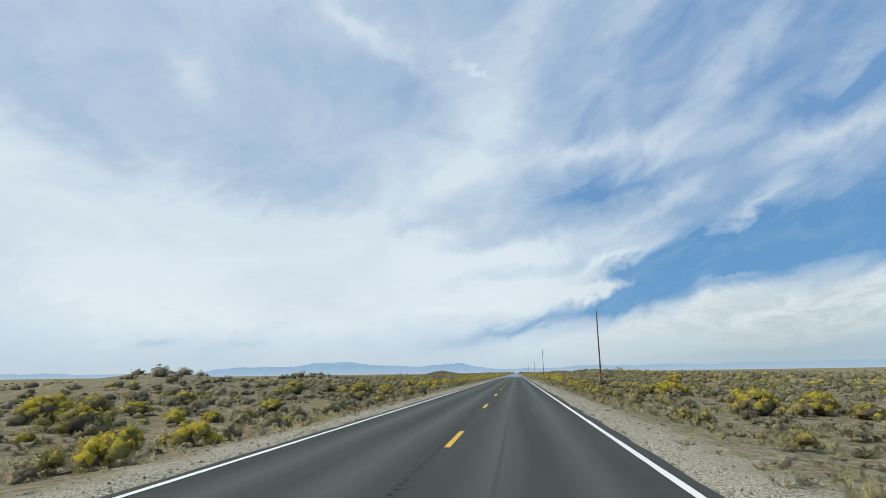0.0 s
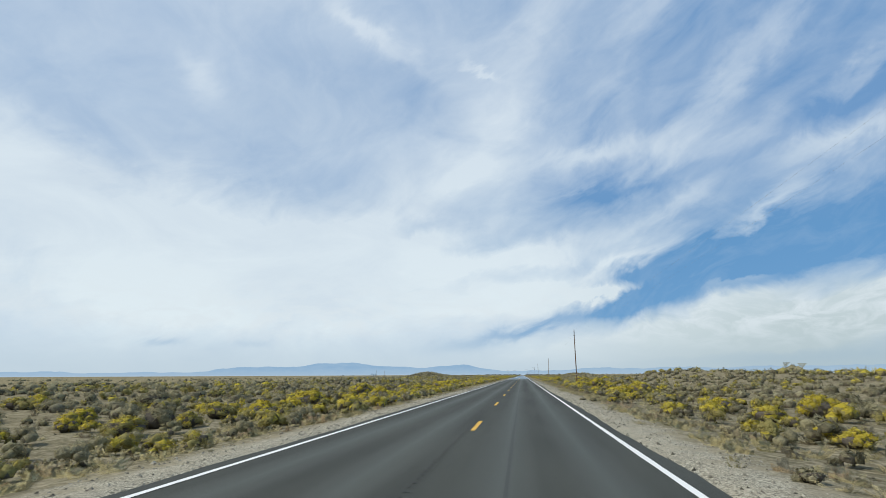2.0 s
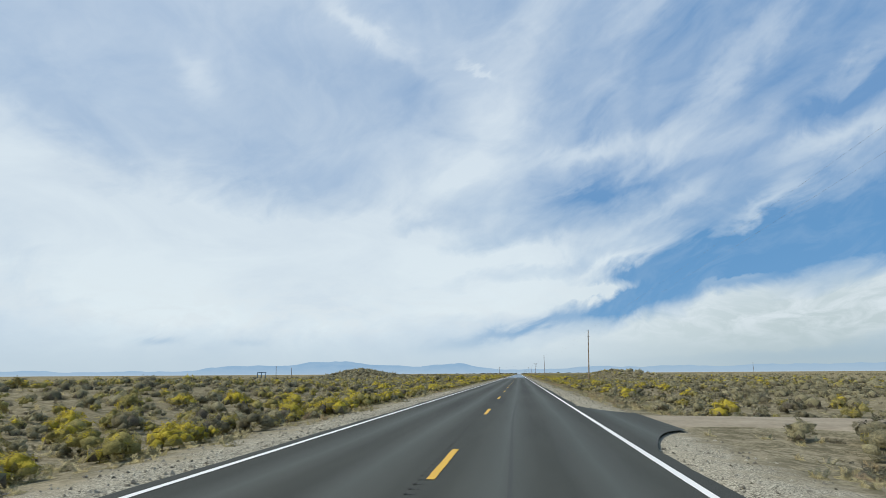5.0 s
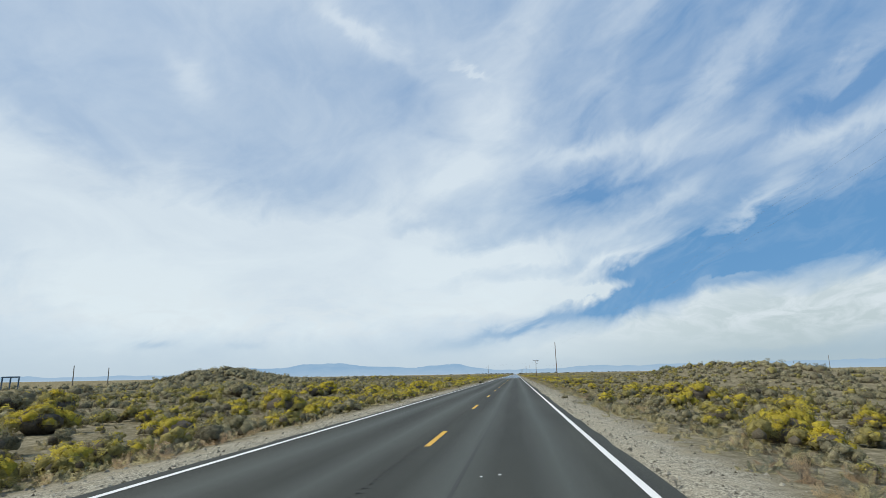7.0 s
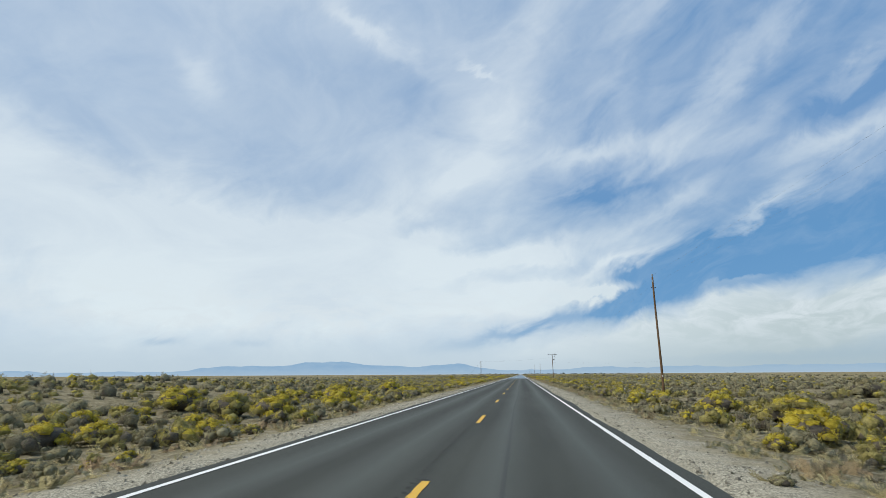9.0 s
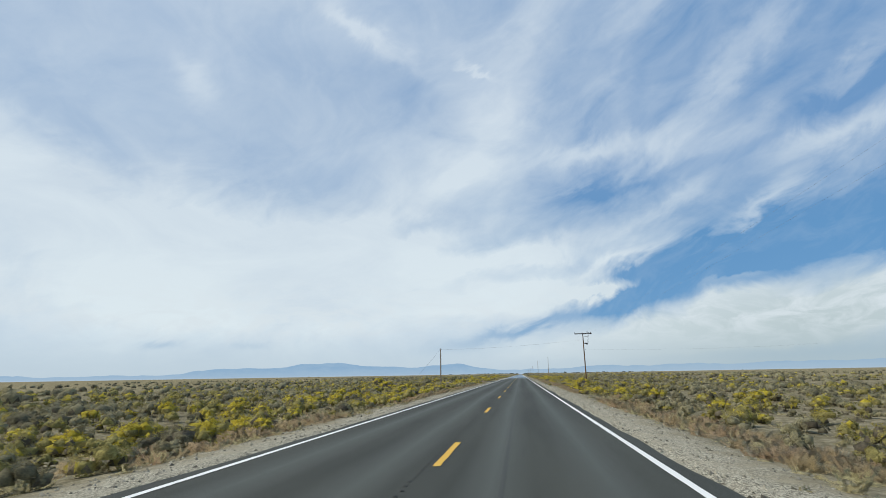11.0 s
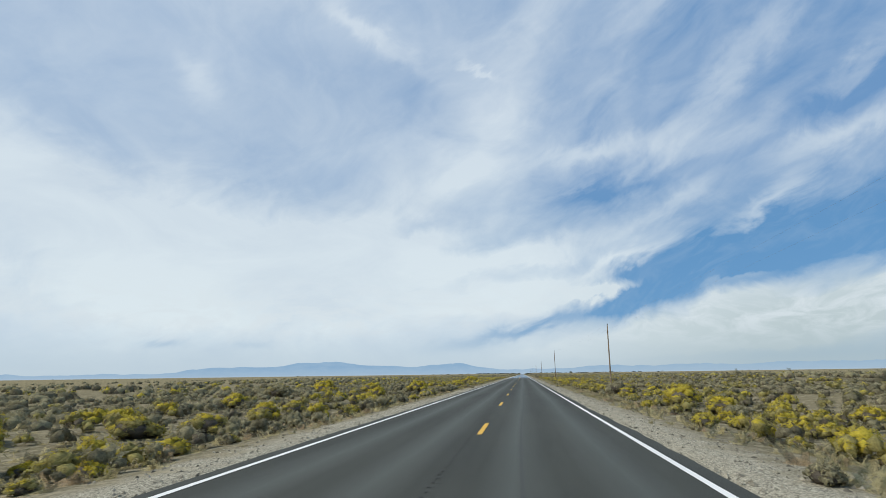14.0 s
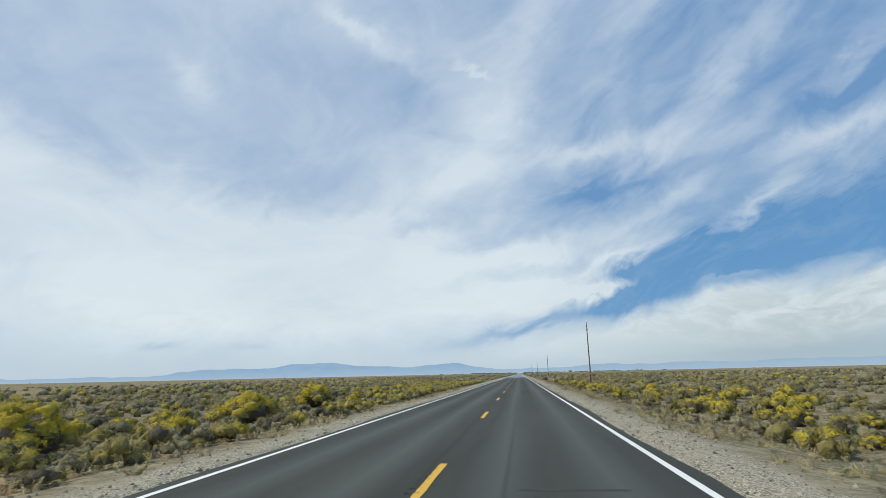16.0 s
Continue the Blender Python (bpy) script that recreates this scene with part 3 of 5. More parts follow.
def road_slab():
    """The paved slab, with a ragged, slightly broken rim."""
    xs = np.array([-HALF - 0.03, -HALF, -2.0, -1.0, 0, 1.0, 2.0, HALF, HALF + 0.03])
    zs = np.array([-0.09, -0.008, 0, 0, 0, 0, 0, -0.008, -0.09])
    ys = graded([-60, (640, 0.6), (900, 6), (1500, 40), (4900, 400)])
    gx, gy = np.meshgrid(xs, ys)
    wob = (hash_noise(gy / 0.7, gy * 0 + 3, 8) - 0.5) * 0.05 + (hash_noise(gy / 5.0, gy * 0 + 9, 8) - 0.5) * 0.08
    gx = gx + np.where(np.abs(gx) > 2.1, np.sign(gx) * wob, 0)
    gz = np.broadcast_to(zs, gx.shape)
    nx, ny = len(xs), len(ys)
    i = (np.arange(ny - 1)[:, None] * nx + np.arange(nx - 1)[None]).ravel()
    me = mesh_of("road", np.stack([gx, gy, gz], -1).reshape(-1, 3), np.stack([i, i + 1, i + nx + 1, i + nx], -1), [ASPHALT])
    return tagged(new("road", me), "dark grey asphalt two-lane road with worn wheel tracks", "road", kind="structure")


road = road_slab()


def strip(name, mat, x0, x1, ys, z=0.004, wander=0.0, label=""):
    """A long band laid on the road."""
    n = len(ys)
    off = (hash_noise(ys / 9.0, ys * 0 + x0, 4) - 0.5) * wander
    rough = (hash_noise(ys / 0.21, ys * 0 + 5, 6) - 0.5) * 0.006
    v = np.concatenate([np.stack([x0 + off + rough, ys, ys * 0 + z], -1), np.stack([x1 + off - rough, ys, ys * 0 + z], -1)])
    i = np.arange(n - 1)
    me = mesh_of(name, v, np.stack([i, i + n, i + n + 1, i + 1], -1), [mat])
    ob = new(name, me)
    ob.parent = road
    return tagged(ob, label)


line_ys = graded([-60, (620, 0.5), (900, 5), (4900, 200)])
for sx in (-1, 1):
    strip("edge_line", WHITE_LINE, sx * EDGE - 0.034, sx * EDGE + 0.034, line_ys, label="solid white painted edge line")
strip("tar_seam", SEAM, 0.610, 0.642, line_ys, 0.002, 0.10, "thin dark tar seam along the lane")


def painted_dashes():
    """Yellow centre dashes, one part each; near ones are nicked by the rumble strip."""
    rng = np.random.default_rng(4)
    shapes = []
    for _ in range(4):
        ys = np.linspace(-1.83, 0, 25)
        left = -0.036 + rng.normal(0, 0.0025, 25)
        right = 0.036 + rng.normal(0, 0.0025, 25)
        v = np.concatenate([np.stack([left, ys, ys * 0], -1), np.stack([right, ys, ys * 0], -1)])
        i = np.arange(24)
        shapes.append(mesh_of("centre_dash", v, np.stack([i, i + 25, i + 26, i + 1], -1), [YELLOW_LINE]))
    for k in range(-3, 190):
        ob = new("centre_dash", shapes[k % 4])
        ob.parent, ob.location = road, (0.003, 8.47 + 7.314 * k, 0.004)
        if k == -3:
            tagged(ob, "worn yellow painted centre dash")


painted_dashes()


def rumble_strip():
    """Flat marks for the milled grooves along the centre line: a dark nick painted as shade at the western end, a faint
    scored line across.
    """
    rng = np.random.default_rng(5)
    ys = np.arange(-12, 660, 0.183)
    keep = hash_noise(ys / 11.0, ys * 0 + 2, 9) > 0.12
    scored = hash_noise(ys / 6.0, ys * 0 + 7, 10)
    verts, faces, which = [], [], []
    for y, deep in zip(ys[keep], scored[keep]):
        w0, w1 = -0.105 + rng.normal(0, 0.006), -0.015 + rng.normal(0, 0.012)
        h, b = 0.014 + rng.uniform(0, 0.010), len(verts)
        # the nick is flat: shade in the groove's end put into colour
        verts += [(w0, y - h, 0.0065), (w0 + 0.030, y - h * 0.6, 0.0065), (w0 + 0.030, y + h * 0.6, 0.0065), (w0, y + h, 0.0065)]
        faces.append((b, b + 1, b + 2, b + 3)), which.append(0)
        if deep > 0.42:
            verts += [(w0 + 0.03, y - 0.009, 0.0064), (w1, y - 0.006, 0.0064), (w1, y + 0.006, 0.0064), (w0 + 0.03, y + 0.009, 0.0064)]
            faces.append((b + 4, b + 5, b + 6, b + 7)), which.append(1)
    ob = new("rumble_strip", mesh_of("rumble_strip", verts, faces, [GROOVE_SHADE, SCORED], which))
    ob.parent = road
    tagged(ob, "row of milled rumble grooves", kind="stuff")


rumble_strip()

# dark repair patches and small paint scraps on the lanes: x0, x1, y0, y1
for x0, x1, y0, y1 in ((0.78, 1.3, 237.2, 237.7), (0.72, 1.5, 570.42, 570.48)):
    bm = bmesh.new()
    n, fray = 10, min(0.03, (y1 - y0) * 0.2)
    low = [bm.verts.new((x0 + (x1 - x0) * i / n, y0 + random.uniform(-fray, fray), 0.0022)) for i in range(n + 1)]
    top = [bm.verts.new((x0 + (x1 - x0) * i / n, y1 + random.uniform(-fray, fray), 0.0022)) for i in range(n + 1)]
    for i in range(n):
        bm.faces.new((low[i], low[i + 1], top[i + 1], top[i]))
    part("asphalt_patch", bm, PATCH, road, "darker fresh asphalt repair patch")


def flat_scrap(name, x, y, w, d, mat, label, z=0.005):
    bm = bmesh.new()
    ring = []
    for k in range(7):
        a = 2 * math.pi * k / 7
        ring.append(bm.verts.new((x + w * math.cos(a) * random.uniform(0.6, 1), y + d * math.sin(a) * random.uniform(0.6, 1), z)))
    bm.faces.new(ring)
    part(name, bm, mat, road, label)


for x, y in ((0.78, 253.3), (0.93, 253.4), (0.62, 131.4), (-0.16, 55.2), (-1.55, 536.9)):
    flat_scrap("paint_scrap", x, y, 0.018, 0.03, WHITE_LINE, "small scrap of white paint on the asphalt")


def drive(side, at, apron, half, reach):
    """Paved apron and dirt drive that leave the road on one side."""
    ys = np.linspace(-1, 1, 15)
    xs = side * np.linspace(2.19, 2.19 + apron, 8)
    tip = side * (2.19 + apron)
    quads = lambda n: [(i * 15 + j, (i + 1) * 15 + j, (i + 1) * 15 + j + 1, i * 15 + j + 1)[::side] for i in range(n) for j in range(14)]
    v = [(x, at + s * (half + 0.3 + 2.6 * ((x - tip) / apron) ** 2), float(land(x, at)) + 0.022) for x in xs for s in ys]
    tagged(new("driveway_apron", mesh_of("driveway_apron", v, quads(7), [ASPHALT])), "worn asphalt driveway apron beside the road", "driveway", kind="structure")
    v = []
    for x in side * np.linspace(2.14 + apron, reach, 40):
        for s in ys:
            y = at + s * (half + 0.25 * math.sin(x * 1.3 + s)) + 0.4 * math.sin(x * 0.2)
            v.append((x, y, float(land(x, y)) + 0.018 - 0.03 * s ** 6))
    tagged(new("dirt_track", mesh_of("dirt_track", v, quads(39), [DIRT])), "pale packed dirt track through the brush", "track", kind="structure")


drive(-1, DRIVE_Y, 1.4, 1.3, 20)
drive(1, EAST_Y, 1.0, 1.6, 24)


# ---- distant mountains ----
def mountains():
    """A hazy far range, seen low over the horizon, as a strip of folded relief."""
    n, rows, far = 420, 7, 4650.0
    az = np.radians(np.linspace(-62, 50, n))
    deg = np.degrees(az)
    h = 0.30 + 0.20 / (1 + np.exp(-(deg + 31) / 2.0)) + 0.07 * np.sin(deg * 0.21) + 0.05 * np.sin(deg * 0.83 + 1)
    for c, wdt, a in ((-18.0, 3.2, 0.72), (-21.5, 1.0, 0.20), (-26.5, 6.5, 0.42), (-7.0, 3.4, 0.55), (-12.5, 3.0, 0.34), (-6.2, 0.9, 0.12), (24, 12, 0.26), (-45, 9, 0.15), (0.5, 2.5, -0.15)):
        h = h + a * np.exp(-((deg - c) / wdt) ** 2)
    h = h + 0.10 * (hash_noise(deg / 1.1, deg * 0, 11) - 0.5) + 0.07 * (hash_noise(deg / 0.35, deg * 0, 12) - 0.5)
    v = []
    for r in range(rows):
        k = r / (rows - 1)
        fold = 40 * (hash_noise(deg / 0.8, deg * 0 + r, 13) - 0.5) * (1 - k)
        d = far + 140 * k + fold
        z = np.tan(np.radians(h)) * (far + 140) * k ** 0.9 - 3.0 * (1 - k) + 0.6
        v.append(np.stack([d * np.sin(az), 283 + d * np.cos(az), z], -1))
    i = (np.arange(rows - 1)[:, None] * n + np.arange(n - 1)[None]).ravel()
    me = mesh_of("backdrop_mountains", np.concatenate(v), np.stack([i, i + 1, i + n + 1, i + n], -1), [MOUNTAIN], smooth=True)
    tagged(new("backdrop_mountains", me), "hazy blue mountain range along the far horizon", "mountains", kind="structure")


mountains()


# ---- plants ----
def ico(sub):
    bm = bmesh.new()
    bmesh.ops.create_icosphere(bm, subdivisions=sub, radius=1)
    v = np.array([p.co for p in bm.verts])
    f = np.array([[p.index for p in face.verts] for face in bm.faces])
    bm.free()
    return v, f


OCTA = (np.array([(1, 0, 0), (0, 1, 0), (-1, 0, 0), (0, -1, 0), (0, 0, 1), (0, 0, -1)], float),
        np.array([(0, 1, 4), (1, 2, 4), (2, 3, 4), (3, 0, 4), (1, 0, 5), (2, 1, 5), (3, 2, 5), (0, 3, 5)]))
ICO = {0: OCTA, 1: ico(1), 2: ico(2)}


class Heap:
    """Points and triangles gathered for one mesh, with material and smoothness face by face."""

    def __init__(self):
        self.v, self.f, self.m, self.s, self.d, self.n = [], [], [], [], [], 0

    def add(self, v, f, m=0, smooth=False, lean=None):
        self.d.append(np.zeros((len(v), 3)) if lean is None else lean)
        self.v.append(v), self.f.append(np.asarray(f) + self.n), self.m.append(np.full(len(f), m))
        self.s.append(np.full(len(f), smooth) if isinstance(smooth, bool) else smooth)
        self.n += len(v)

    def arrays(self):
        return np.concatenate(self.v), np.concatenate(self.f), np.concatenate(self.m), np.concatenate(self.s), np.concatenate(self.d)


def unit(a):
    return a / np.maximum(np.linalg.norm(a, axis=-1, keepdims=True), 1e-6)


def shards(rng, at, out, size, lift=0.5, slim=0.30):
    """One small pointed sprig at each place, standing away from the plant along out."""
    n = len(at)
    side = unit(np.cross(out, rng.normal(size=(n, 3))))
    tip = unit(out * lift + rng.normal(size=(n, 3)) * 0.6)
    s = size * rng.uniform(0.6, 1.3, (n, 1))
    turn = np.sign(np.einsum("ij,ij->i", np.cross(side, tip), out))[:, None]
    side = side * np.where(turn == 0, 1, turn)
    v = np.stack([at - side * s * slim, at + side * s * slim, at + tip * s], 1).reshape(-1, 3)
    return v, np.arange(3 * n).reshape(-1, 3)


def flakes(rng, at, out, size):
    """One spray of leaves at each place, lying roughly across the direction out."""
    n = len(at)
    nrm = unit(out + rng.normal(size=(n, 3)) * 0.55)
    u = unit(np.cross(nrm, rng.normal(size=(n, 3))))
    w = np.cross(nrm, u)
    s = size * rng.uniform(0.65, 1.25, (n, 1))
    v = np.stack([at + u * s, at + (-0.5 * u + 0.87 * w) * s * rng.uniform(0.7, 1.1, (n, 1)), at + (-0.5 * u - 0.87 * w) * s * rng.uniform(0.7, 1.1, (n, 1))], 1).reshape(-1, 3)
    return v, np.arange(3 * n).reshape(-1, 3)


def rounded(out, at):
    """Normals that round a crown off: mostly away from the cushion, partly away from the shrub's heart."""
    return np.repeat(unit(unit(out) * 0.75 + unit(at - np.array([0, 0, 0.1])) * 0.5), 3, 0)


def crown(rng, lobes, spread, low, high, r0, r1):
    """Centres and radii of the cushions that make a shrub's rounded, uneven crown, the largest on top."""
    k = np.arange(lobes)
    a = rng.uniform(0, 2 * math.pi) + k * 2.4 + rng.uniform(-0.35, 0.35, lobes)
    rad = spread * ((k + 0.2) / lobes) ** 0.6
    z = high - (high - low) * (rad / spread) ** 2.2 + rng.uniform(-0.08, 0.08, lobes)
    return np.stack([rad * np.cos(a), rad * np.sin(a), z], -1), rng.uniform(r0, r1, lobes)


def cushion(rng, at, r, sub, rough):
    """A lumpy rounded mass of twig tips, open below: points, triangles and which way each triangle faces."""
    v, f = ICO[sub]
    v = v * (1 + rough * (rng.random((len(v), 1)) - 0.5)) * r * np.array([1, 1, 0.86])
    mid = v[f].mean(1)
    up = unit(mid)[:, 2]
    keep = (up > -0.62) & (mid[:, 2] + at[2] > 0.02)
    v = v + at
    v[:, 2] = np.maximum(v[:, 2], 0.0)
    return v, f[keep], up[keep]


def shrub(rng, lobes, sub, leaf, leaf_size, flower_size, stems, gold=0.0, spread=0.70, low=0.22, high=0.70, r0=0.22, r1=0.34, rough=0.34):
    """Heaps for stems, foliage and blossom of one shrub, about one wide and one high. gold: how far down the cushions flower."""
    c, r = crown(rng, lobes, spread, low, high, r0, r1)
    wood, green, yellow = Heap(), Heap(), Heap()
    for k in range(stems):
        j = k % lobes
        base = np.array([rng.uniform(-0.16, 0.16), rng.uniform(-0.16, 0.16), -0.06])
        top = c[j] + unit(rng.normal(size=3)) * r[j] * 0.5
        mid = base * 0.5 + top * 0.5 + np.array([0, 0, -0.05]) + rng.normal(size=3) * 0.04
        side = unit(np.cross(top - base, rng.normal(size=3)))
        other = unit(np.cross(top - base, side))
        ring = lambda p, s: np.stack([p + side * s, p - side * s * 0.5 + other * s * 0.86, p - side * s * 0.5 - other * s * 0.86])
        f = [(0, 1, 4), (0, 4, 3), (1, 2, 5), (1, 5, 4), (2, 0, 3), (2, 3, 5), (3, 4, 6), (4, 5, 6), (5, 3, 6)]
        wood.add(np.concatenate([ring(base, 0.024), ring(mid, 0.016), top[None]]), f)
    # the tangle of bare twigs under the crown
    v, f = ICO[2]
    v = v * (1 + 0.4 * (rng.random((len(v), 1)) - 0.5)) * np.array([spread * 0.86, spread * 0.86, high * 0.62]) + np.array([0, 0, high * 0.42])
    v[:, :2] *= np.clip(0.55 + 0.9 * v[:, 2:] / high, 0.55, 1.1)
    v[:, 2] = np.maximum(v[:, 2], -0.02)
    wood.add(v, f, 0, True)
    squash = np.array([1, 1, 0.86])
    for j in range(lobes):
        v, f, up = cushion(rng, c[j], r[j] * 0.80, sub, rough)
        line = 1.1 - gold * 1.5 + rng.uniform(-0.3, 0.3)
        top = up + rng.uniform(-0.12, 0.12, len(up)) > line
        if gold and top.any():
            yellow.add(v, f[top], 0, True, unit(v - c[j]))
        if not (gold and top.all()):
            green.add(v, f[~top] if gold else f, 0, True, unit(v - c[j]))
        d = unit(rng.normal(size=(leaf, 3)) + np.array([0, 0, 0.2]))
        at = c[j] + d * r[j] * rng.uniform(0.78, 1.10, (leaf, 1)) * squash
        flower = (d[:, 2] + rng.uniform(-0.25, 0.25, leaf) > line) if gold else np.zeros(leaf, bool)
        wild = rng.random(leaf) < 0.25
        for heap, ok, size in ((green, ~flower, leaf_size), (yellow, flower, flower_size)):
            ok = ok & (at[:, 2] > 0.05)
            if (ok & ~wild).any():
                q = ok & ~wild
                heap.add(*flakes(rng, at[q], d[q], size), 1, True, rounded(d[q], at[q]))
            if (ok & wild).any():
                q = ok & wild
                heap.add(*shards(rng, at[q], unit(d[q] + np.array([0, 0, 0.35])), size, 1.0, 0.2), 1, True, rounded(d[q], at[q]))
    return wood, green, yellow


def shrub_thing(name, label, category, rng, leafing, **how):
    """A shrub as a thing with its parts, built once at the origin."""
    wood, green, gold = shrub(rng, **how)
    top = empty(name, pose(0, 0, -50))
    for part_name, heap, mat in (("woody_base", wood, TWIG), ("foliage", green, leafing), ("blossom", gold, BLOSSOM)):
        if heap.n:
            v, f, which, smooth, lean = heap.arrays()
            ob = new(part_name, mesh_of(part_name, v, f, [mat, SPRAY.get(mat.name, mat)], which, smooth, lean))
            ob.parent = top
            tagged(ob, kind="stuff")
    return tagged(top, label, category)


def bush(rng, lobes, sprigs, size, gold=0.0, leaf=1, sub=1, bare=0.0):
    """A small rounded shrub: a few leafy cushions with sprigs standing out of them, over twigs coloured dark as shade;
    some flower on top.
    """
    heap = Heap()
    c, r = crown(rng, lobes, 0.62, 0.20, 0.60, 0.32, 0.50) if lobes > 1 else (np.array([[0, 0, 0.25]]), np.array([0.85]))
    for j in range(lobes):
        v, f, up = cushion(rng, c[j], r[j] * 0.76, sub, 0.7 if lobes > 2 else 0.4)
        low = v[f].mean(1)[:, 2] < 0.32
        # low undersides take the dark HEART colour, painted shade under the crown
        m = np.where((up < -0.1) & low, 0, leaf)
        if rng.random() < bare:
            m[:] = 0
        elif rng.random() < gold * 1.3:
            m = np.where(up > rng.uniform(0.0, 0.9 - gold * 0.6), 2, m)
        heap.add(v, f, 0, True, unit(v - c[j]))
        heap.m[-1] = m
    pick = np.arange(sprigs) % lobes
    d = unit(rng.normal(size=(sprigs, 3)) + np.array([0, 0, 0.4]))
    at = c[pick] + d * r[pick][:, None] * rng.uniform(0.76, 1.12, (sprigs, 1)) * np.array([1, 1, 0.86])
    at[:, 2] = np.maximum(at[:, 2], 0.05)
    flower = (rng.random(sprigs) < gold) & (d[:, 2] > 0.0)
    wild = rng.random(sprigs) < 0.3
    for q, make in ((~wild, flakes), (wild, shards)):
        if q.any():
            heap.add(*make(rng, at[q], unit(d[q] + np.array([0, 0, 0.2])), size), 0, True, rounded(d[q], at[q]))
            heap.m[-1] = np.where(flower[q], 5, leaf + 3)
    return heap.arrays()


def tuft(rng, blades, height, lean, width, mound=0.45):
    """A bunch of grass: a low matted cushion with narrow blades standing out of it."""
    heap = Heap()
    if mound:
        k = 5
        ring = np.array([(math.cos(2 * math.pi * j / k) * rng.uniform(0.6, 1.0), math.sin(2 * math.pi * j / k) * rng.uniform(0.6, 1.0), 0.0) for j in range(k)] + [(rng.uniform(-0.2, 0.2), rng.uniform(-0.2, 0.2), height * mound)])
        heap.add(ring, np.array([(j, (j + 1) % k, k) for j in range(k)]), 0, True, unit(ring * np.array([1, 1, 0.5]) + np.array([0, 0, 0.5])))
    a = rng.uniform(0, 2 * math.pi, blades)
    out = np.stack([np.cos(a), np.sin(a), np.zeros(blades)], -1)
    root = out * rng.uniform(0.0, 0.6, (blades, 1))
    tip = root + out * lean * rng.uniform(0.2, 1.0, (blades, 1)) + np.array([0, 0, 1]) * height * rng.uniform(0.5, 1.0, (blades, 1))
    a2 = a + rng.uniform(-1.2, 1.2, blades)
    side = np.stack([-np.sin(a2), np.cos(a2), np.zeros(blades)], -1) * width
    face = unit(np.cross(2 * side, tip - root))
    side = side * np.where(np.einsum("ij,ij->i", face, out + np.array([0, 0, 1])) < 0, -1, 1)[:, None]
    top = tip - root
    v = np.stack([root - side, root + side, root + top + side * 0.7, root + top * 1.1 - side * 0.6], 1).reshape(-1, 3)
    k = np.arange(blades)[:, None] * 4
    heap.add(v, np.concatenate([k + np.array([0, 1, 2]), k + np.array([0, 2, 3])]), 0, True, np.repeat(unit(out * 0.6 + np.array([0, 0, 1.0])), 4, 0))
    return heap.arrays()


def under(plant_arrays, k=1):
    """The same plant in the k-th of its materials."""
    v, f, m, smooth, lean = plant_arrays
    return v, f, np.full_like(m, k), smooth, lean


def spread_out(name, protos, places, mats, label, category, lift=-0.01):
    """Many plants joined in one mesh; places are rows of x, y, width, height."""
    rng = np.random.default_rng(len(places) + 17)
    x, y, wd, ht = places.T
    z = land(x, y)
    pick = rng.integers(0, len(protos), len(x))
    heap = Heap()
    for k, (v, f, m, smooth, lean) in enumerate(protos):
        s = np.nonzero(pick == k)[0]
        if not len(s):
            continue
        a = rng.uniform(0, 2 * math.pi, len(s))
        ca, sa = np.cos(a)[:, None], np.sin(a)[:, None]
        px = (v[None, :, 0] * ca - v[None, :, 1] * sa) * wd[s, None] + x[s, None]
        py = (v[None, :, 0] * sa + v[None, :, 1] * ca) * wd[s, None] + y[s, None]
        pz = v[None, :, 2] * ht[s, None] + z[s, None] + lift
        ff = (f[None] + (np.arange(len(s)) * len(v))[:, None, None]).reshape(-1, 3)
        heap.v.append(np.stack([px, py, pz], -1).reshape(-1, 3)), heap.f.append(ff + heap.n), heap.m.append(np.tile(m, len(s))), heap.s.append(np.tile(smooth, len(s)))
        turned = np.stack([lean[None, :, 0] * ca - lean[None, :, 1] * sa, lean[None, :, 0] * sa + lean[None, :, 1] * ca, np.broadcast_to(lean[None, :, 2], (len(s), len(v)))], -1)
        heap.d.append(turned.reshape(-1, 3))
        heap.n += len(s) * len(v)
    v, f, m, smooth, lean = heap.arrays()
    tagged(new(name, mesh_of(name, v, f, mats, m, smooth, lean if lean.any() else None)), label, category, kind="stuff")


RNG = np.random.default_rng(21)


def scatter(count, side, y0, y1, x_of, density, clear_of=None):
    """Places strewn over a stretch, kept where density allows."""
    out = []
    tries = 0
    while sum(len(o) for o in out) < count and tries < 60:
        tries += 1
        y = RNG.uniform(y0, y1, count)
        x = x_of(count) * (side if side else RNG.choice([-1, 1], count))
        ok = RNG.random(count) < density(x, y)
        ok &= ~((x < -2) & (x > -9) & (np.abs(y - DRIVE_Y) < 1.9)) & ~((x > 2) & (x < 25) & (np.abs(y - EAST_Y) < 2.0))
        if clear_of is not None:
            near = (np.abs(x[:, None] - clear_of[None, :, 0]) < clear_of[None, :, 2] * 0.8) & (np.abs(y[:, None] - clear_of[None, :, 1]) < clear_of[None, :, 2] * 0.8)
            ok &= ~near.any(1)
        out.append(np.stack([x[ok], y[ok]], -1))
    return np.concatenate(out)[:count]


def barren(x, y):
    """Where the flats are stony and grey, with few shrubs in flower."""
    v = np.exp(-((y - 36) / 36) ** 4) * (x < 0) + np.exp(-((y - 531) / 26) ** 4) * (x < 0) + 0.6 * np.exp(-((y - 25) / 22) ** 2) * (x > 0)
    return np.clip(v, 0, 1)


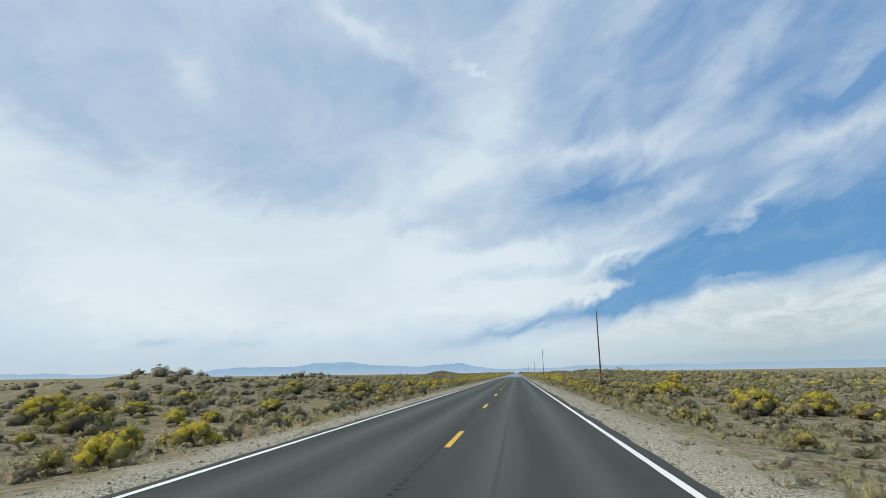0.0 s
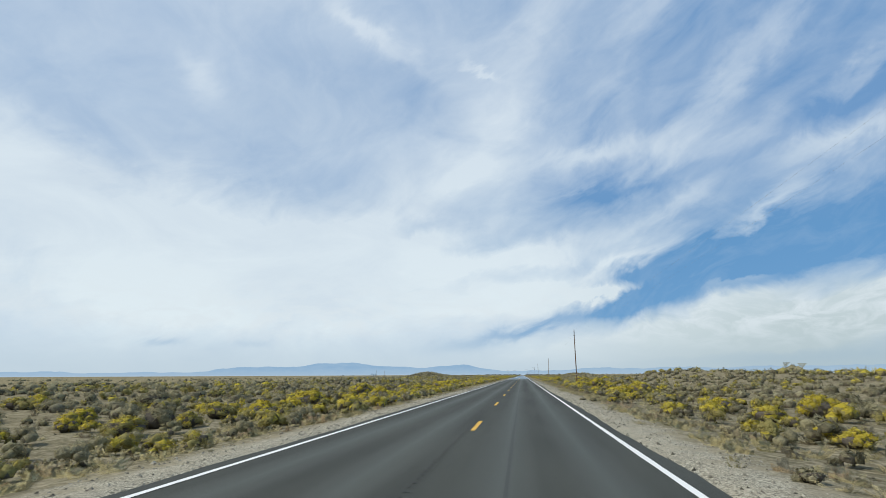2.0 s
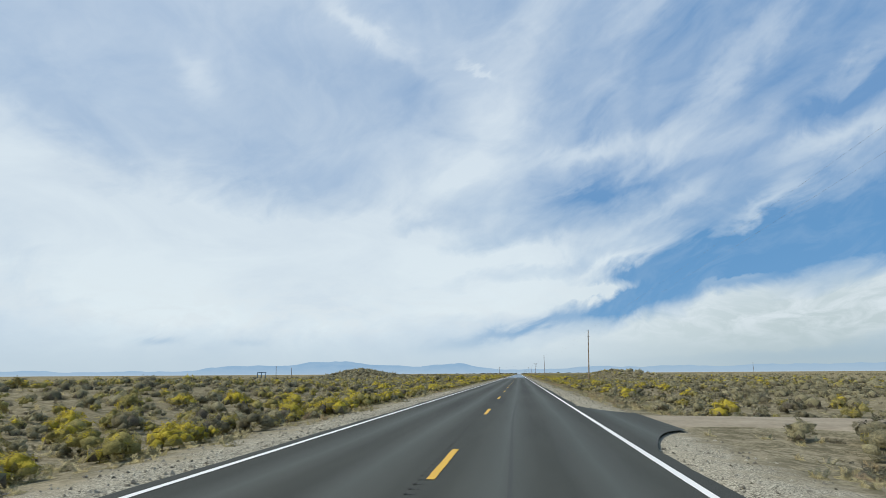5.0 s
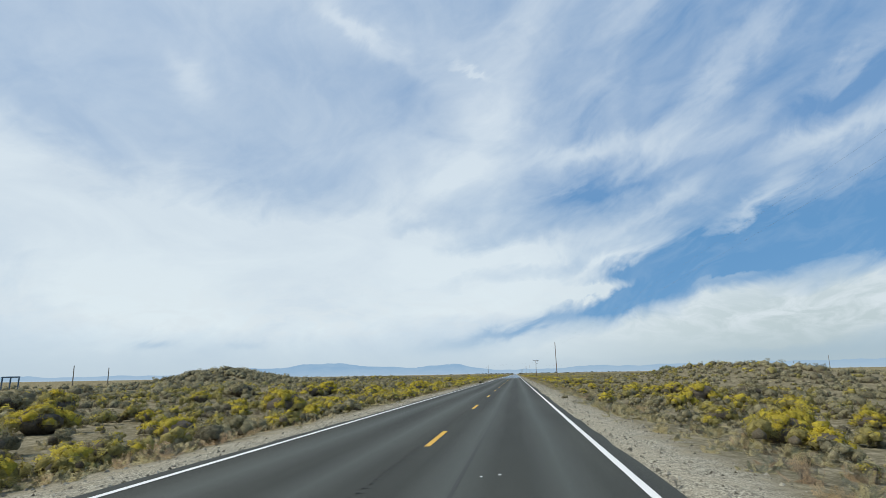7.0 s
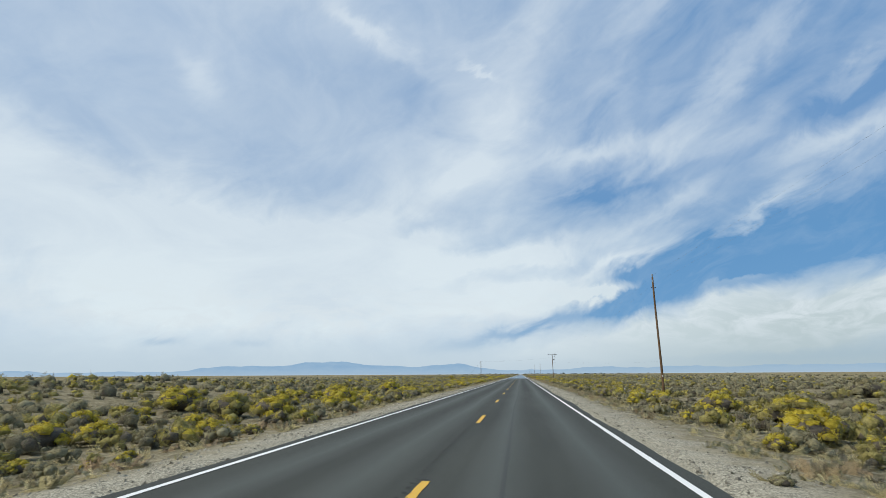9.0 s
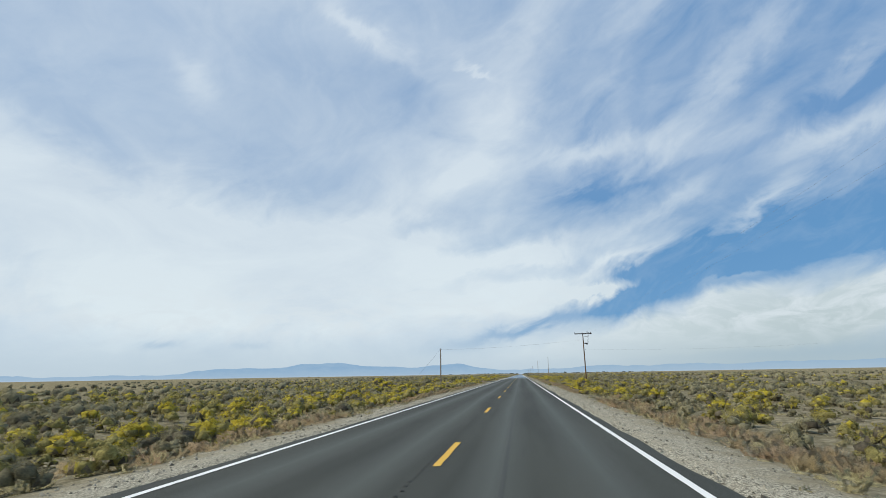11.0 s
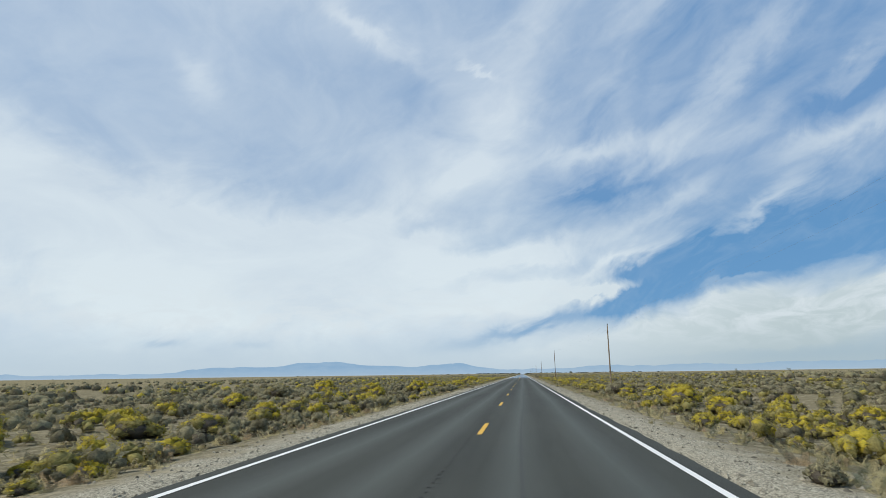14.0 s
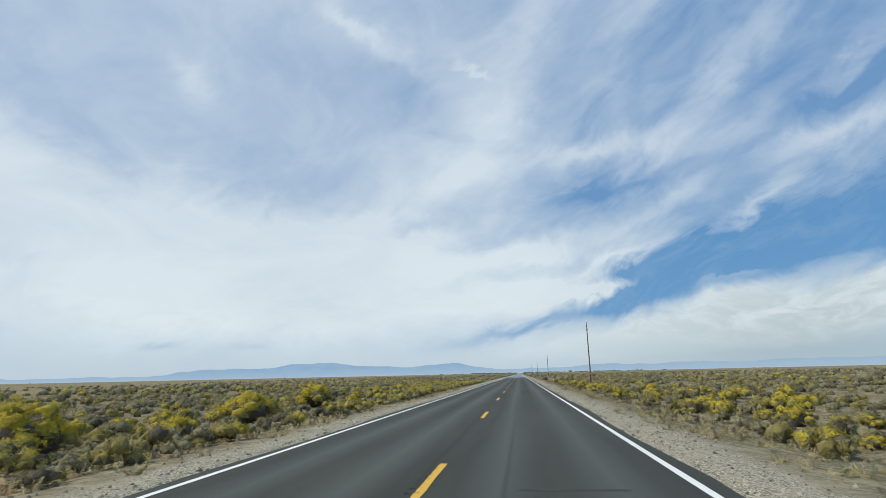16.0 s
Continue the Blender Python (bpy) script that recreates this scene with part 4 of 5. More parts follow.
def patchy(x, y):
    """Where brush grows thick: near 1 in the thickets, low on the bare stretches."""
    v = hash_noise(x / 5.0, y / 9.0, 31) * 0.6 + hash_noise(x / 1.7, y / 2.2, 32) * 0.4
    return np.clip((v - 0.33) * 3.2, 0.16, 1) * (1 - 0.9 * barren(x, y))


RABBIT = dict(lobes=14, sub=1, leaf=52, leaf_size=0.115, flower_size=0.095, stems=14, gold=0.72, low=0.22, high=0.74, r0=0.20, r1=0.31)
RABBIT_SPARSE = dict(lobes=11, sub=1, leaf=52, leaf_size=0.125, flower_size=0.095, stems=12, gold=0.30, low=0.20, high=0.68)
SAGE = dict(lobes=11, sub=1, leaf=52, leaf_size=0.14, flower_size=0.05, stems=26, low=0.20, high=0.66, r0=0.19, r1=0.32, rough=0.45)

# shrubs that stand out: x, y, half width
RABBITBRUSH_A = [(-5.6, 10.1, 0.21), (-12, 14.3, 0.75), (-7.9, 15.6, 0.32), (-11, 16.6, 0.44), (7.4, 16.8, 0.61), (9.1, 17.2, 0.58), (-7.7, 19.2, 0.44), (8.1, 28.5, 0.67), (-12.6, 30.8, 0.37), (-8.4, 33.2, 0.67), (-7.5, 35.7, 0.48), (-11.6, 37.7, 0.38), (8.9, 43.9, 0.5), (-6.9, 45.7, 0.55), (4.6, 45.7, 0.15), (13.8, 49.4, 0.75), (5.9, 49.4, 0.46), (9.3, 50.8, 0.42), (-9.2, 52.9, 0.56), (-7.5, 53, 0.46), (-6.8, 53.7, 0.57), (5.9, 54.8, 0.46), (-6.2, 55.4, 0.51), (7.4, 56.4, 0.59), (-4.8, 58, 0.35), (-5.5, 60.2, 0.51), (5.3, 60.2, 0.33), (-8.7, 62.7, 0.62), (5.1, 62.9, 0.35), (-5, 63.7, 0.65)]
RABBITBRUSH_B = [(7, 64.5, 0.23), (5.7, 66, 0.58), (-7.2, 66.3, 0.44), (8.2, 67.5, 0.35), (-5.4, 67.9, 0.48), (5.9, 71.8, 0.75), (-8.2, 72.7, 0.75), (-16.8, 78.8, 0.75), (5.6, 80.1, 0.28), (-9.2, 82.3, 0.31), (-9.8, 83.5, 0.34), (6.8, 86.2, 0.52), (-6.7, 86.6, 0.48), (8.9, 88.1, 0.62), (-16, 88.7, 0.39), (7.4, 91.4, 0.47), (-7.2, 91.5, 0.73), (4.2, 93.6, 0.21), (-5.8, 94.1, 0.34), (5.6, 97.4, 0.28), (-6.3, 98.7, 0.6), (-5.6, 99.2, 0.38), (6.3, 99.7, 0.35), (-5.3, 99.8, 0.33), (-8, 101.4, 0.75), (-5.8, 102.2, 0.39), (6.4, 103.8, 0.54), (7.7, 106.3, 0.75), (6.3, 107.1, 0.47), (-6.6, 110.3, 0.47)]
RABBITBRUSH_C = [(-5.8, 113, 0.23), (-6.4, 114.5, 0.34), (-5.3, 115.7, 0.55), (-5.9, 116.8, 0.75), (-3.9, 117.5, 0.21), (7.8, 119.1, 0.47), (8.3, 122, 0.44), (6.2, 122.4, 0.6), (7.5, 124.1, 0.71), (-7.1, 124.4, 0.66), (-6.7, 128.4, 0.68), (-5.8, 130.8, 0.22), (11.6, 131.2, 0.46), (-7, 132.7, 0.51), (6.8, 133.8, 0.53), (6.1, 135.2, 0.31), (-8.1, 136.5, 0.4), (-6.7, 137.1, 0.37), (-6.2, 140, 0.41), (-8.2, 147.3, 0.75), (11.6, 147.6, 0.65), (4.7, 151.1, 0.22), (-7.4, 153.6, 0.29), (-9.2, 153.8, 0.41), (9.6, 154.3, 0.75), (6.2, 154.3, 0.26), (-7.1, 156.5, 0.49), (7.9, 161.9, 0.26), (5.8, 162.3, 0.32), (9.8, 165.1, 0.71)]
RABBITBRUSH_D = [(-3.6, 166, 0.58), (6.5, 167.7, 0.75), (6.1, 176.4, 0.75), (-5.4, 237, 0.57), (-9, 240, 0.33), (6.7, 240, 0.28), (5.4, 241, 0.36), (6.3, 241.1, 0.21), (-4.1, 241.6, 0.3), (-9.3, 242.8, 0.55), (5.2, 245, 0.36), (-12, 248.2, 0.44), (-11.5, 250, 0.53), (5.4, 252.4, 0.64), (-6.3, 255, 0.51), (5.4, 257.2, 0.31), (5.2, 258.1, 0.47), (-5.7, 259.4, 0.48), (-9.7, 260.3, 0.69), (8.4, 261.5, 0.35), (-9.1, 263.2, 0.31), (-6, 265.2, 0.75), (-5.5, 268.5, 0.35), (8.2, 271.8, 0.75), (-14, 274.2, 0.54), (-6.1, 277.6, 0.4), (-6.9, 277.8, 0.34), (4.5, 278.9, 0.27), (9.3, 279.4, 0.6), (-10.4, 279.6, 0.63)]
RABBITBRUSH_E = [(8.4, 280, 0.45), (-10, 281, 0.69), (-5.6, 281.3, 0.26), (-9.2, 282, 0.54), (-5.8, 283.6, 0.48), (7.8, 283.7, 0.44), (-8.3, 285.7, 0.65), (-5.6, 287, 0.75), (4.6, 292.2, 0.16), (-5.1, 292.6, 0.43), (-8.4, 295.1, 0.38), (6.2, 296.7, 0.36), (-8.9, 297.1, 0.58), (-7, 298.6, 0.39), (-5.9, 298.6, 0.47), (5.9, 303.9, 0.48), (-6.5, 304.3, 0.53), (-7.8, 304.5, 0.54), (3.2, 307.3, 0.11), (-4.5, 308.5, 0.19), (-8.3, 309, 0.26), (-6.5, 309, 0.35), (5.6, 309.1, 0.34), (-5.7, 309.9, 0.43), (-7.1, 310.8, 0.35), (-5.1, 311, 0.41), (-5.3, 313.2, 0.42), (5.5, 313.8, 0.26), (5.1, 314.6, 0.41), (-5.7, 315.6, 0.49)]
RABBITBRUSH_F = [(5.3, 319.6, 0.56), (-5.4, 321.2, 0.54), (-5.7, 325.1, 0.18), (-4.8, 326, 0.15), (4.2, 326.8, 0.23), (-7.1, 327, 0.41), (-6.6, 327.6, 0.39), (5.3, 328.2, 0.52), (-5.2, 328.8, 0.37), (-5.6, 332.5, 0.57), (-9.1, 333.9, 0.72), (7, 337.7, 0.62), (-5.8, 338.6, 0.71), (-7.8, 355, 0.75), (-5, 414.7, 0.35), (3.6, 416, 0.2), (-5, 416.2, 0.28), (5.3, 416.3, 0.24), (-5.9, 416.9, 0.35), (5.6, 417.4, 0.36), (-8.2, 419.1, 0.49), (-5.1, 419.3, 0.49), (-4.4, 419.5, 0.31), (5.8, 420.7, 0.25), (3.8, 421.1, 0.38), (-10.2, 428.8, 0.45), (4.3, 432.6, 0.21), (3, 433.6, 0.14), (4, 433.8, 0.18), (-5.1, 434.3, 0.24)]
RABBITBRUSH_G = [(4.5, 434.3, 0.19), (5.6, 434.8, 0.65), (-4.9, 435.9, 0.21), (-10.6, 437.7, 0.26), (-6.5, 438.1, 0.32), (-11.4, 440.1, 0.75), (5.7, 441.1, 0.42), (6.2, 447.1, 0.49), (4.1, 448.4, 0.17), (5.9, 451.3, 0.25), (-6.6, 451.9, 0.36), (-4.9, 452.7, 0.44), (5.4, 452.7, 0.29), (-4.3, 453.3, 0.37), (-6.3, 454.1, 0.37), (-8.2, 454.8, 0.47), (-16, 455.1, 0.75), (-9.5, 457.6, 0.57), (4.5, 457.9, 0.37), (6.8, 465.6, 0.5), (-5.3, 467.3, 0.24), (-3.6, 468.9, 0.29), (-4.5, 469.1, 0.13), (-3.8, 470.1, 0.24), (5.2, 470.3, 0.3), (5.6, 472.1, 0.26), (-5.9, 473.3, 0.39), (5.8, 473.8, 0.36), (-5.7, 475.2, 0.29), (-6.1, 478.7, 0.45)]
RABBITBRUSH_H = [(5.1, 478.8, 0.42), (4.5, 479.3, 0.35), (-5.8, 480.5, 0.4), (-8.4, 483.4, 0.46), (4.6, 484.1, 0.19), (5, 485.4, 0.22), (-3.3, 485.9, 0.22), (-5.2, 486.1, 0.17), (-7.6, 486.7, 0.46), (6.2, 487, 0.31), (-5, 487.9, 0.22), (-4.8, 488.6, 0.53), (6, 489, 0.38), (-6.5, 489.6, 0.33), (5.2, 490.2, 0.36), (-5.7, 493.7, 0.5), (6, 496.9, 0.55), (8.1, 497.6, 0.57), (-3.8, 501.3, 0.17), (-6.2, 501.7, 0.74), (-5.5, 502.3, 0.21), (-4.4, 502.7, 0.18), (-4.3, 503.5, 0.26), (-6.5, 506.1, 0.27), (6.1, 507.1, 0.3), (4, 507.2, 0.26), (4.9, 507.9, 0.27), (-6.4, 510.8, 0.46), (8.8, 510.8, 0.4), (6.1, 512.8, 0.47)]
RABBITBRUSH_I = [(-10, 515.9, 0.52), (6.5, 518, 0.72), (-7.7, 521.3, 0.28), (5.5, 522.1, 0.29), (-6.4, 523.6, 0.17), (5.7, 524.7, 0.44), (7.9, 526, 0.36), (-11.4, 529.5, 0.75), (-8.2, 529.8, 0.57), (-9.5, 533.4, 0.75), (-6.5, 534.2, 0.75), (5.1, 542.5, 0.31), (-6.7, 545.7, 0.37), (-6.2, 549.1, 0.36), (8.6, 550.2, 0.44), (-5.5, 550.3, 0.39), (6.6, 553.5, 0.52), (5.1, 555.3, 0.18), (-6.5, 556.6, 0.53), (6.3, 557.2, 0.18), (-7.8, 559.2, 0.31), (-6.2, 560, 0.39), (-5.6, 560.9, 0.28), (7.2, 561.7, 0.26), (-5.3, 562.1, 0.3), (-6.8, 562.8, 0.48), (5.2, 564.5, 0.4), (-6.9, 569.2, 0.55), (-6.6, 573.8, 0.75), (5.5, 574.8, 0.2)]
RABBITBRUSH_J = [(-7.9, 574.9, 0.24), (-5.3, 575.7, 0.42), (-7.8, 575.7, 0.29), (-7.2, 576.1, 0.21), (6.1, 578.4, 0.39), (6.1, 579.7, 0.25), (-6.7, 581.2, 0.75), (-7.6, 588.7, 0.75)]
RABBITBRUSH = RABBITBRUSH_A + RABBITBRUSH_B + RABBITBRUSH_C + RABBITBRUSH_D + RABBITBRUSH_E + RABBITBRUSH_F + RABBITBRUSH_G + RABBITBRUSH_H + RABBITBRUSH_I + RABBITBRUSH_J
SNAKEWEED_A = [(-9.6, 12.7, 0.6), (4.5, 13.5, 0.25), (9.8, 16.1, 0.43), (-12.7, 16.9, 0.54), (-12.9, 22.2, 0.58), (-6.1, 25.1, 0.42), (-5, 26.6, 0.2), (5.4, 27.2, 0.27), (5.3, 28.8, 0.27), (4.1, 29.7, 0.21), (7.5, 30.8, 0.49), (-12.1, 32.1, 0.74), (-6.7, 32.5, 0.47), (-6, 34.2, 0.39), (-5.8, 43.7, 0.21), (5.6, 43.7, 0.27), (5.6, 44.8, 0.24), (5.6, 52.3, 0.32), (3.7, 57.2, 0.16), (3.3, 57.7, 0.08), (-7.4, 81.8, 0.46), (6.4, 82.5, 0.26), (-6.8, 83.1, 0.35), (-7.4, 85.4, 0.41), (7, 85.4, 0.26), (-14.7, 86.6, 0.43), (-6.7, 88.1, 0.44), (6.8, 101.7, 0.27), (-5.9, 106.1, 0.34), (3.8, 111.6, 0.13)]
SNAKEWEED_B = [(-8, 115, 0.24), (4.1, 115, 0.17), (5.4, 116.7, 0.2), (-5.3, 117.1, 0.2), (-9.5, 117.5, 0.31), (4.5, 117.6, 0.32), (4.1, 119.1, 0.25), (-8.1, 134.7, 0.46), (4.8, 134.8, 0.21), (4.3, 135.8, 0.23), (10.1, 140.6, 0.45), (-5, 140.7, 0.34), (-4.1, 150.5, 0.2), (-4, 152.5, 0.25), (-7.7, 153.1, 0.33), (3.6, 153.3, 0.24), (-3.3, 153.8, 0.22), (-9.4, 156.2, 0.29), (5.5, 158.6, 0.29), (-3.4, 239.2, 0.17), (-6.2, 244, 0.26), (-5, 245.4, 0.32), (7, 245.5, 0.44), (6.7, 247.5, 0.5), (-6, 261.2, 0.33), (5.6, 262, 0.37), (-14.5, 266.1, 0.75), (-6.6, 274.2, 0.38), (5, 274.5, 0.23), (-7.8, 274.6, 0.43)]
SNAKEWEED_C = [(-5.2, 274.9, 0.32), (5.9, 278.6, 0.26), (3.9, 289.7, 0.17), (-5.3, 290.8, 0.35), (-3.3, 292.4, 0.19), (-5.9, 292.7, 0.25), (4.1, 292.9, 0.22), (5.8, 293.9, 0.24), (-6.4, 295.5, 0.38), (-6.5, 296.7, 0.35), (6.8, 301.9, 0.52), (-3.9, 304.7, 0.14), (4, 305.7, 0.19), (-5.1, 305.8, 0.18), (3.9, 307.3, 0.21), (-5.3, 308.1, 0.22), (-6.6, 308.7, 0.29), (6.1, 311.5, 0.32), (-4, 328.1, 0.2), (6.7, 329.5, 0.25), (7, 332.7, 0.7), (-7.2, 333.3, 0.69), (-3.6, 414.7, 0.15), (3.8, 415.6, 0.23), (4.6, 415.7, 0.23), (7, 418.7, 0.25), (6.2, 420.2, 0.35), (-11.5, 420.4, 0.35), (4.5, 421.2, 0.32), (4.3, 433.2, 0.19)]
SNAKEWEED_D = [(4.3, 435, 0.21), (-7.1, 436.2, 0.22), (4.4, 437.3, 0.16), (-6.7, 437.5, 0.24), (6.7, 438.6, 0.23), (-5.7, 440.5, 0.45), (-14.9, 445, 0.51), (-3.4, 446.9, 0.28), (-5.5, 451.1, 0.38), (4.4, 451.5, 0.3), (-8.2, 451.7, 0.56), (5.9, 452.5, 0.42), (4.9, 457.5, 0.43), (-6.6, 469.7, 0.55), (-5.5, 471, 0.32), (6, 478.8, 0.42), (4.5, 486.2, 0.21), (4.6, 487.1, 0.18), (-9, 489.4, 0.33), (4.3, 490.7, 0.26), (-3.8, 500.5, 0.15), (4.4, 504.5, 0.19), (-4.1, 504.7, 0.16), (-6.6, 505.7, 0.46), (-5.9, 507, 0.46), (6.4, 509.8, 0.44), (-6.5, 513, 0.44), (-5, 519.7, 0.1), (-5.4, 523.8, 0.2), (7, 526.2, 0.24)]
SNAKEWEED_E = [(-10.8, 528.9, 0.51), (6.1, 531.3, 0.52), (-5, 537.6, 0.2), (3.1, 537.6, 0.12), (-4.2, 538.2, 0.18), (3.5, 538.5, 0.2), (-4.5, 539.3, 0.21), (5.6, 540.1, 0.24), (4.8, 544.6, 0.25), (-3.5, 552.6, 0.25), (4, 553.5, 0.16), (3.9, 554.3, 0.19), (-3.5, 555, 0.2), (4, 555.9, 0.16), (4.7, 558.5, 0.23), (4, 559, 0.22), (6.4, 561.5, 0.32), (5.2, 575.5, 0.15), (-8.9, 579.4, 0.28), (5.6, 583.3, 0.4)]
SNAKEWEED = SNAKEWEED_A + SNAKEWEED_B + SNAKEWEED_C + SNAKEWEED_D + SNAKEWEED_E
SAGEBRUSH_A = [(5.1, 24.7, 0.17), (6, 26.8, 0.26), (-10.6, 32.5, 0.33), (-10.8, 34.2, 0.5), (3.5, 43.5, 0.16), (-9.8, 46.3, 0.36), (8.6, 53, 0.75), (5, 60.7, 0.27), (-5.6, 62, 0.47), (3.3, 76.5, 0.15), (-7.6, 83.2, 0.51), (14, 84.9, 0.75), (-12.6, 90.1, 0.71), (10.6, 90.1, 0.68), (3.3, 92.2, 0.14), (3, 92.8, 0.13), (-5.6, 94.9, 0.41), (-5.5, 96.2, 0.34), (-13.5, 103.6, 0.54), (3.4, 112.4, 0.12), (6.5, 135, 0.35), (-7.5, 154.9, 0.32), (8.3, 157.1, 0.51), (3.2, 235.5, 0.08), (-5.9, 239.8, 0.27), (19.5, 266.1, 0.75), (-17.1, 266.7, 0.75), (2.9, 270.4, 0.13), (3.8, 270.4, 0.16), (10.9, 273.9, 0.7)]
SAGEBRUSH_B = [(-11.2, 277.3, 0.41), (-8.2, 277.7, 0.34), (-13.9, 277.9, 0.75), (-5.5, 277.9, 0.34), (-3.2, 291.1, 0.18), (-9.2, 295, 0.5), (-10.2, 295.2, 0.58), (-2.6, 307.5, 0.32), (4, 309.5, 0.27), (-12.7, 315.5, 0.51), (8.1, 315.7, 0.43), (2.9, 323.6, 0.11), (-5.7, 327.8, 0.29), (15.6, 345.3, 0.75), (-8, 422, 0.46), (-6.5, 440.2, 0.58), (-9.1, 440.5, 0.38), (-2.9, 447.2, 0.12), (-10.5, 457.1, 0.64), (-6.1, 470.1, 0.24), (-9.3, 473.6, 0.34), (-10.5, 477.4, 0.35), (-5, 483.4, 0.23), (-6.6, 487.8, 0.61), (3.1, 501.1, 0.18), (-12.4, 525.1, 0.75), (-11.6, 526.8, 0.38), (5.7, 527.8, 0.69), (-2.9, 535.7, 0.14), (6.4, 543.1, 0.27)]
SAGEBRUSH_C = [(-9.7, 543.4, 0.32), (-8.4, 546.1, 0.31), (-10.7, 547.4, 0.51), (-5.6, 554.1, 0.29), (6.3, 559.2, 0.27), (-5.5, 577.6, 0.3), (-10, 579.3, 0.42)]
SAGEBRUSH = SAGEBRUSH_A + SAGEBRUSH_B + SAGEBRUSH_C

TALL_SAGE = [(-14.3, 501, 0.42), (-13.2, 502.5, 0.4), (-12.4, 503, 0.45), (-11.5, 504, 0.42), (-17.6, 499, 0.5), (-12.8, 500.5, 0.38)]
# brush kept clear round the posts and towards the camera, so that they show
OPEN_SPOTS = [(-9.0, 563.2, 1.0), (-8.6, 562.3, 0.9), (-8.1, 561.2, 0.7), (-7.67, 452.3, 0.9), (-7.2, 451.6, 0.6)]
STANDING = np.array(RABBITBRUSH + SNAKEWEED + SAGEBRUSH + TALL_SAGE + OPEN_SPOTS)


def standing_shrubs():
    """The shrubs near the road, each a thing of its own."""
    r = np.random.default_rng(71)
    kinds = ((RABBITBRUSH, RABBIT, RABBIT_LEAF, "rabbitbrush", "rounded rabbitbrush covered in bright yellow blossom on sandy soil", 6),
             (TALL_SAGE, SAGE, DULL_LEAF, "tall_sagebrush", "tall dark grey-green sagebrush among lower brush", 3),
             (SNAKEWEED, RABBIT_SPARSE, RABBIT_LEAF, "snakeweed", "olive-green snakeweed bush with sparse yellow blossom", 5),
             (SAGEBRUSH, SAGE, SAGE_LEAF, "sagebrush", "grey-green leafy sagebrush with bare woody stems", 5))
    for rows, how, leafing, name, label, variants in kinds:
        protos = [shrub_thing(name, label, "shrub", r, leafing, **how) for _ in range(variants)]
        for ob in protos:
            tagged(ob, group="roadside " + name)
            ob.matrix_basis = Matrix()
        last = []
        for i, (x, y, wd) in enumerate(rows):
            wd *= 1.25
            tall = wd * r.uniform(0.74, 0.98) * (2.3 if rows is TALL_SAGE else 1)
            m = pose(x, y, float(land(x, y)) - 0.015, 0, 0, r.uniform(0, 360)) @ Matrix.Diagonal((wd, wd * r.uniform(0.9, 1.1), tall, 1))
            if i < variants:
                last.append((protos[i], m))
            else:
                copy_thing(protos[i % variants], m)
        for ob, m in last:
            ob.matrix_basis = m


standing_shrubs()



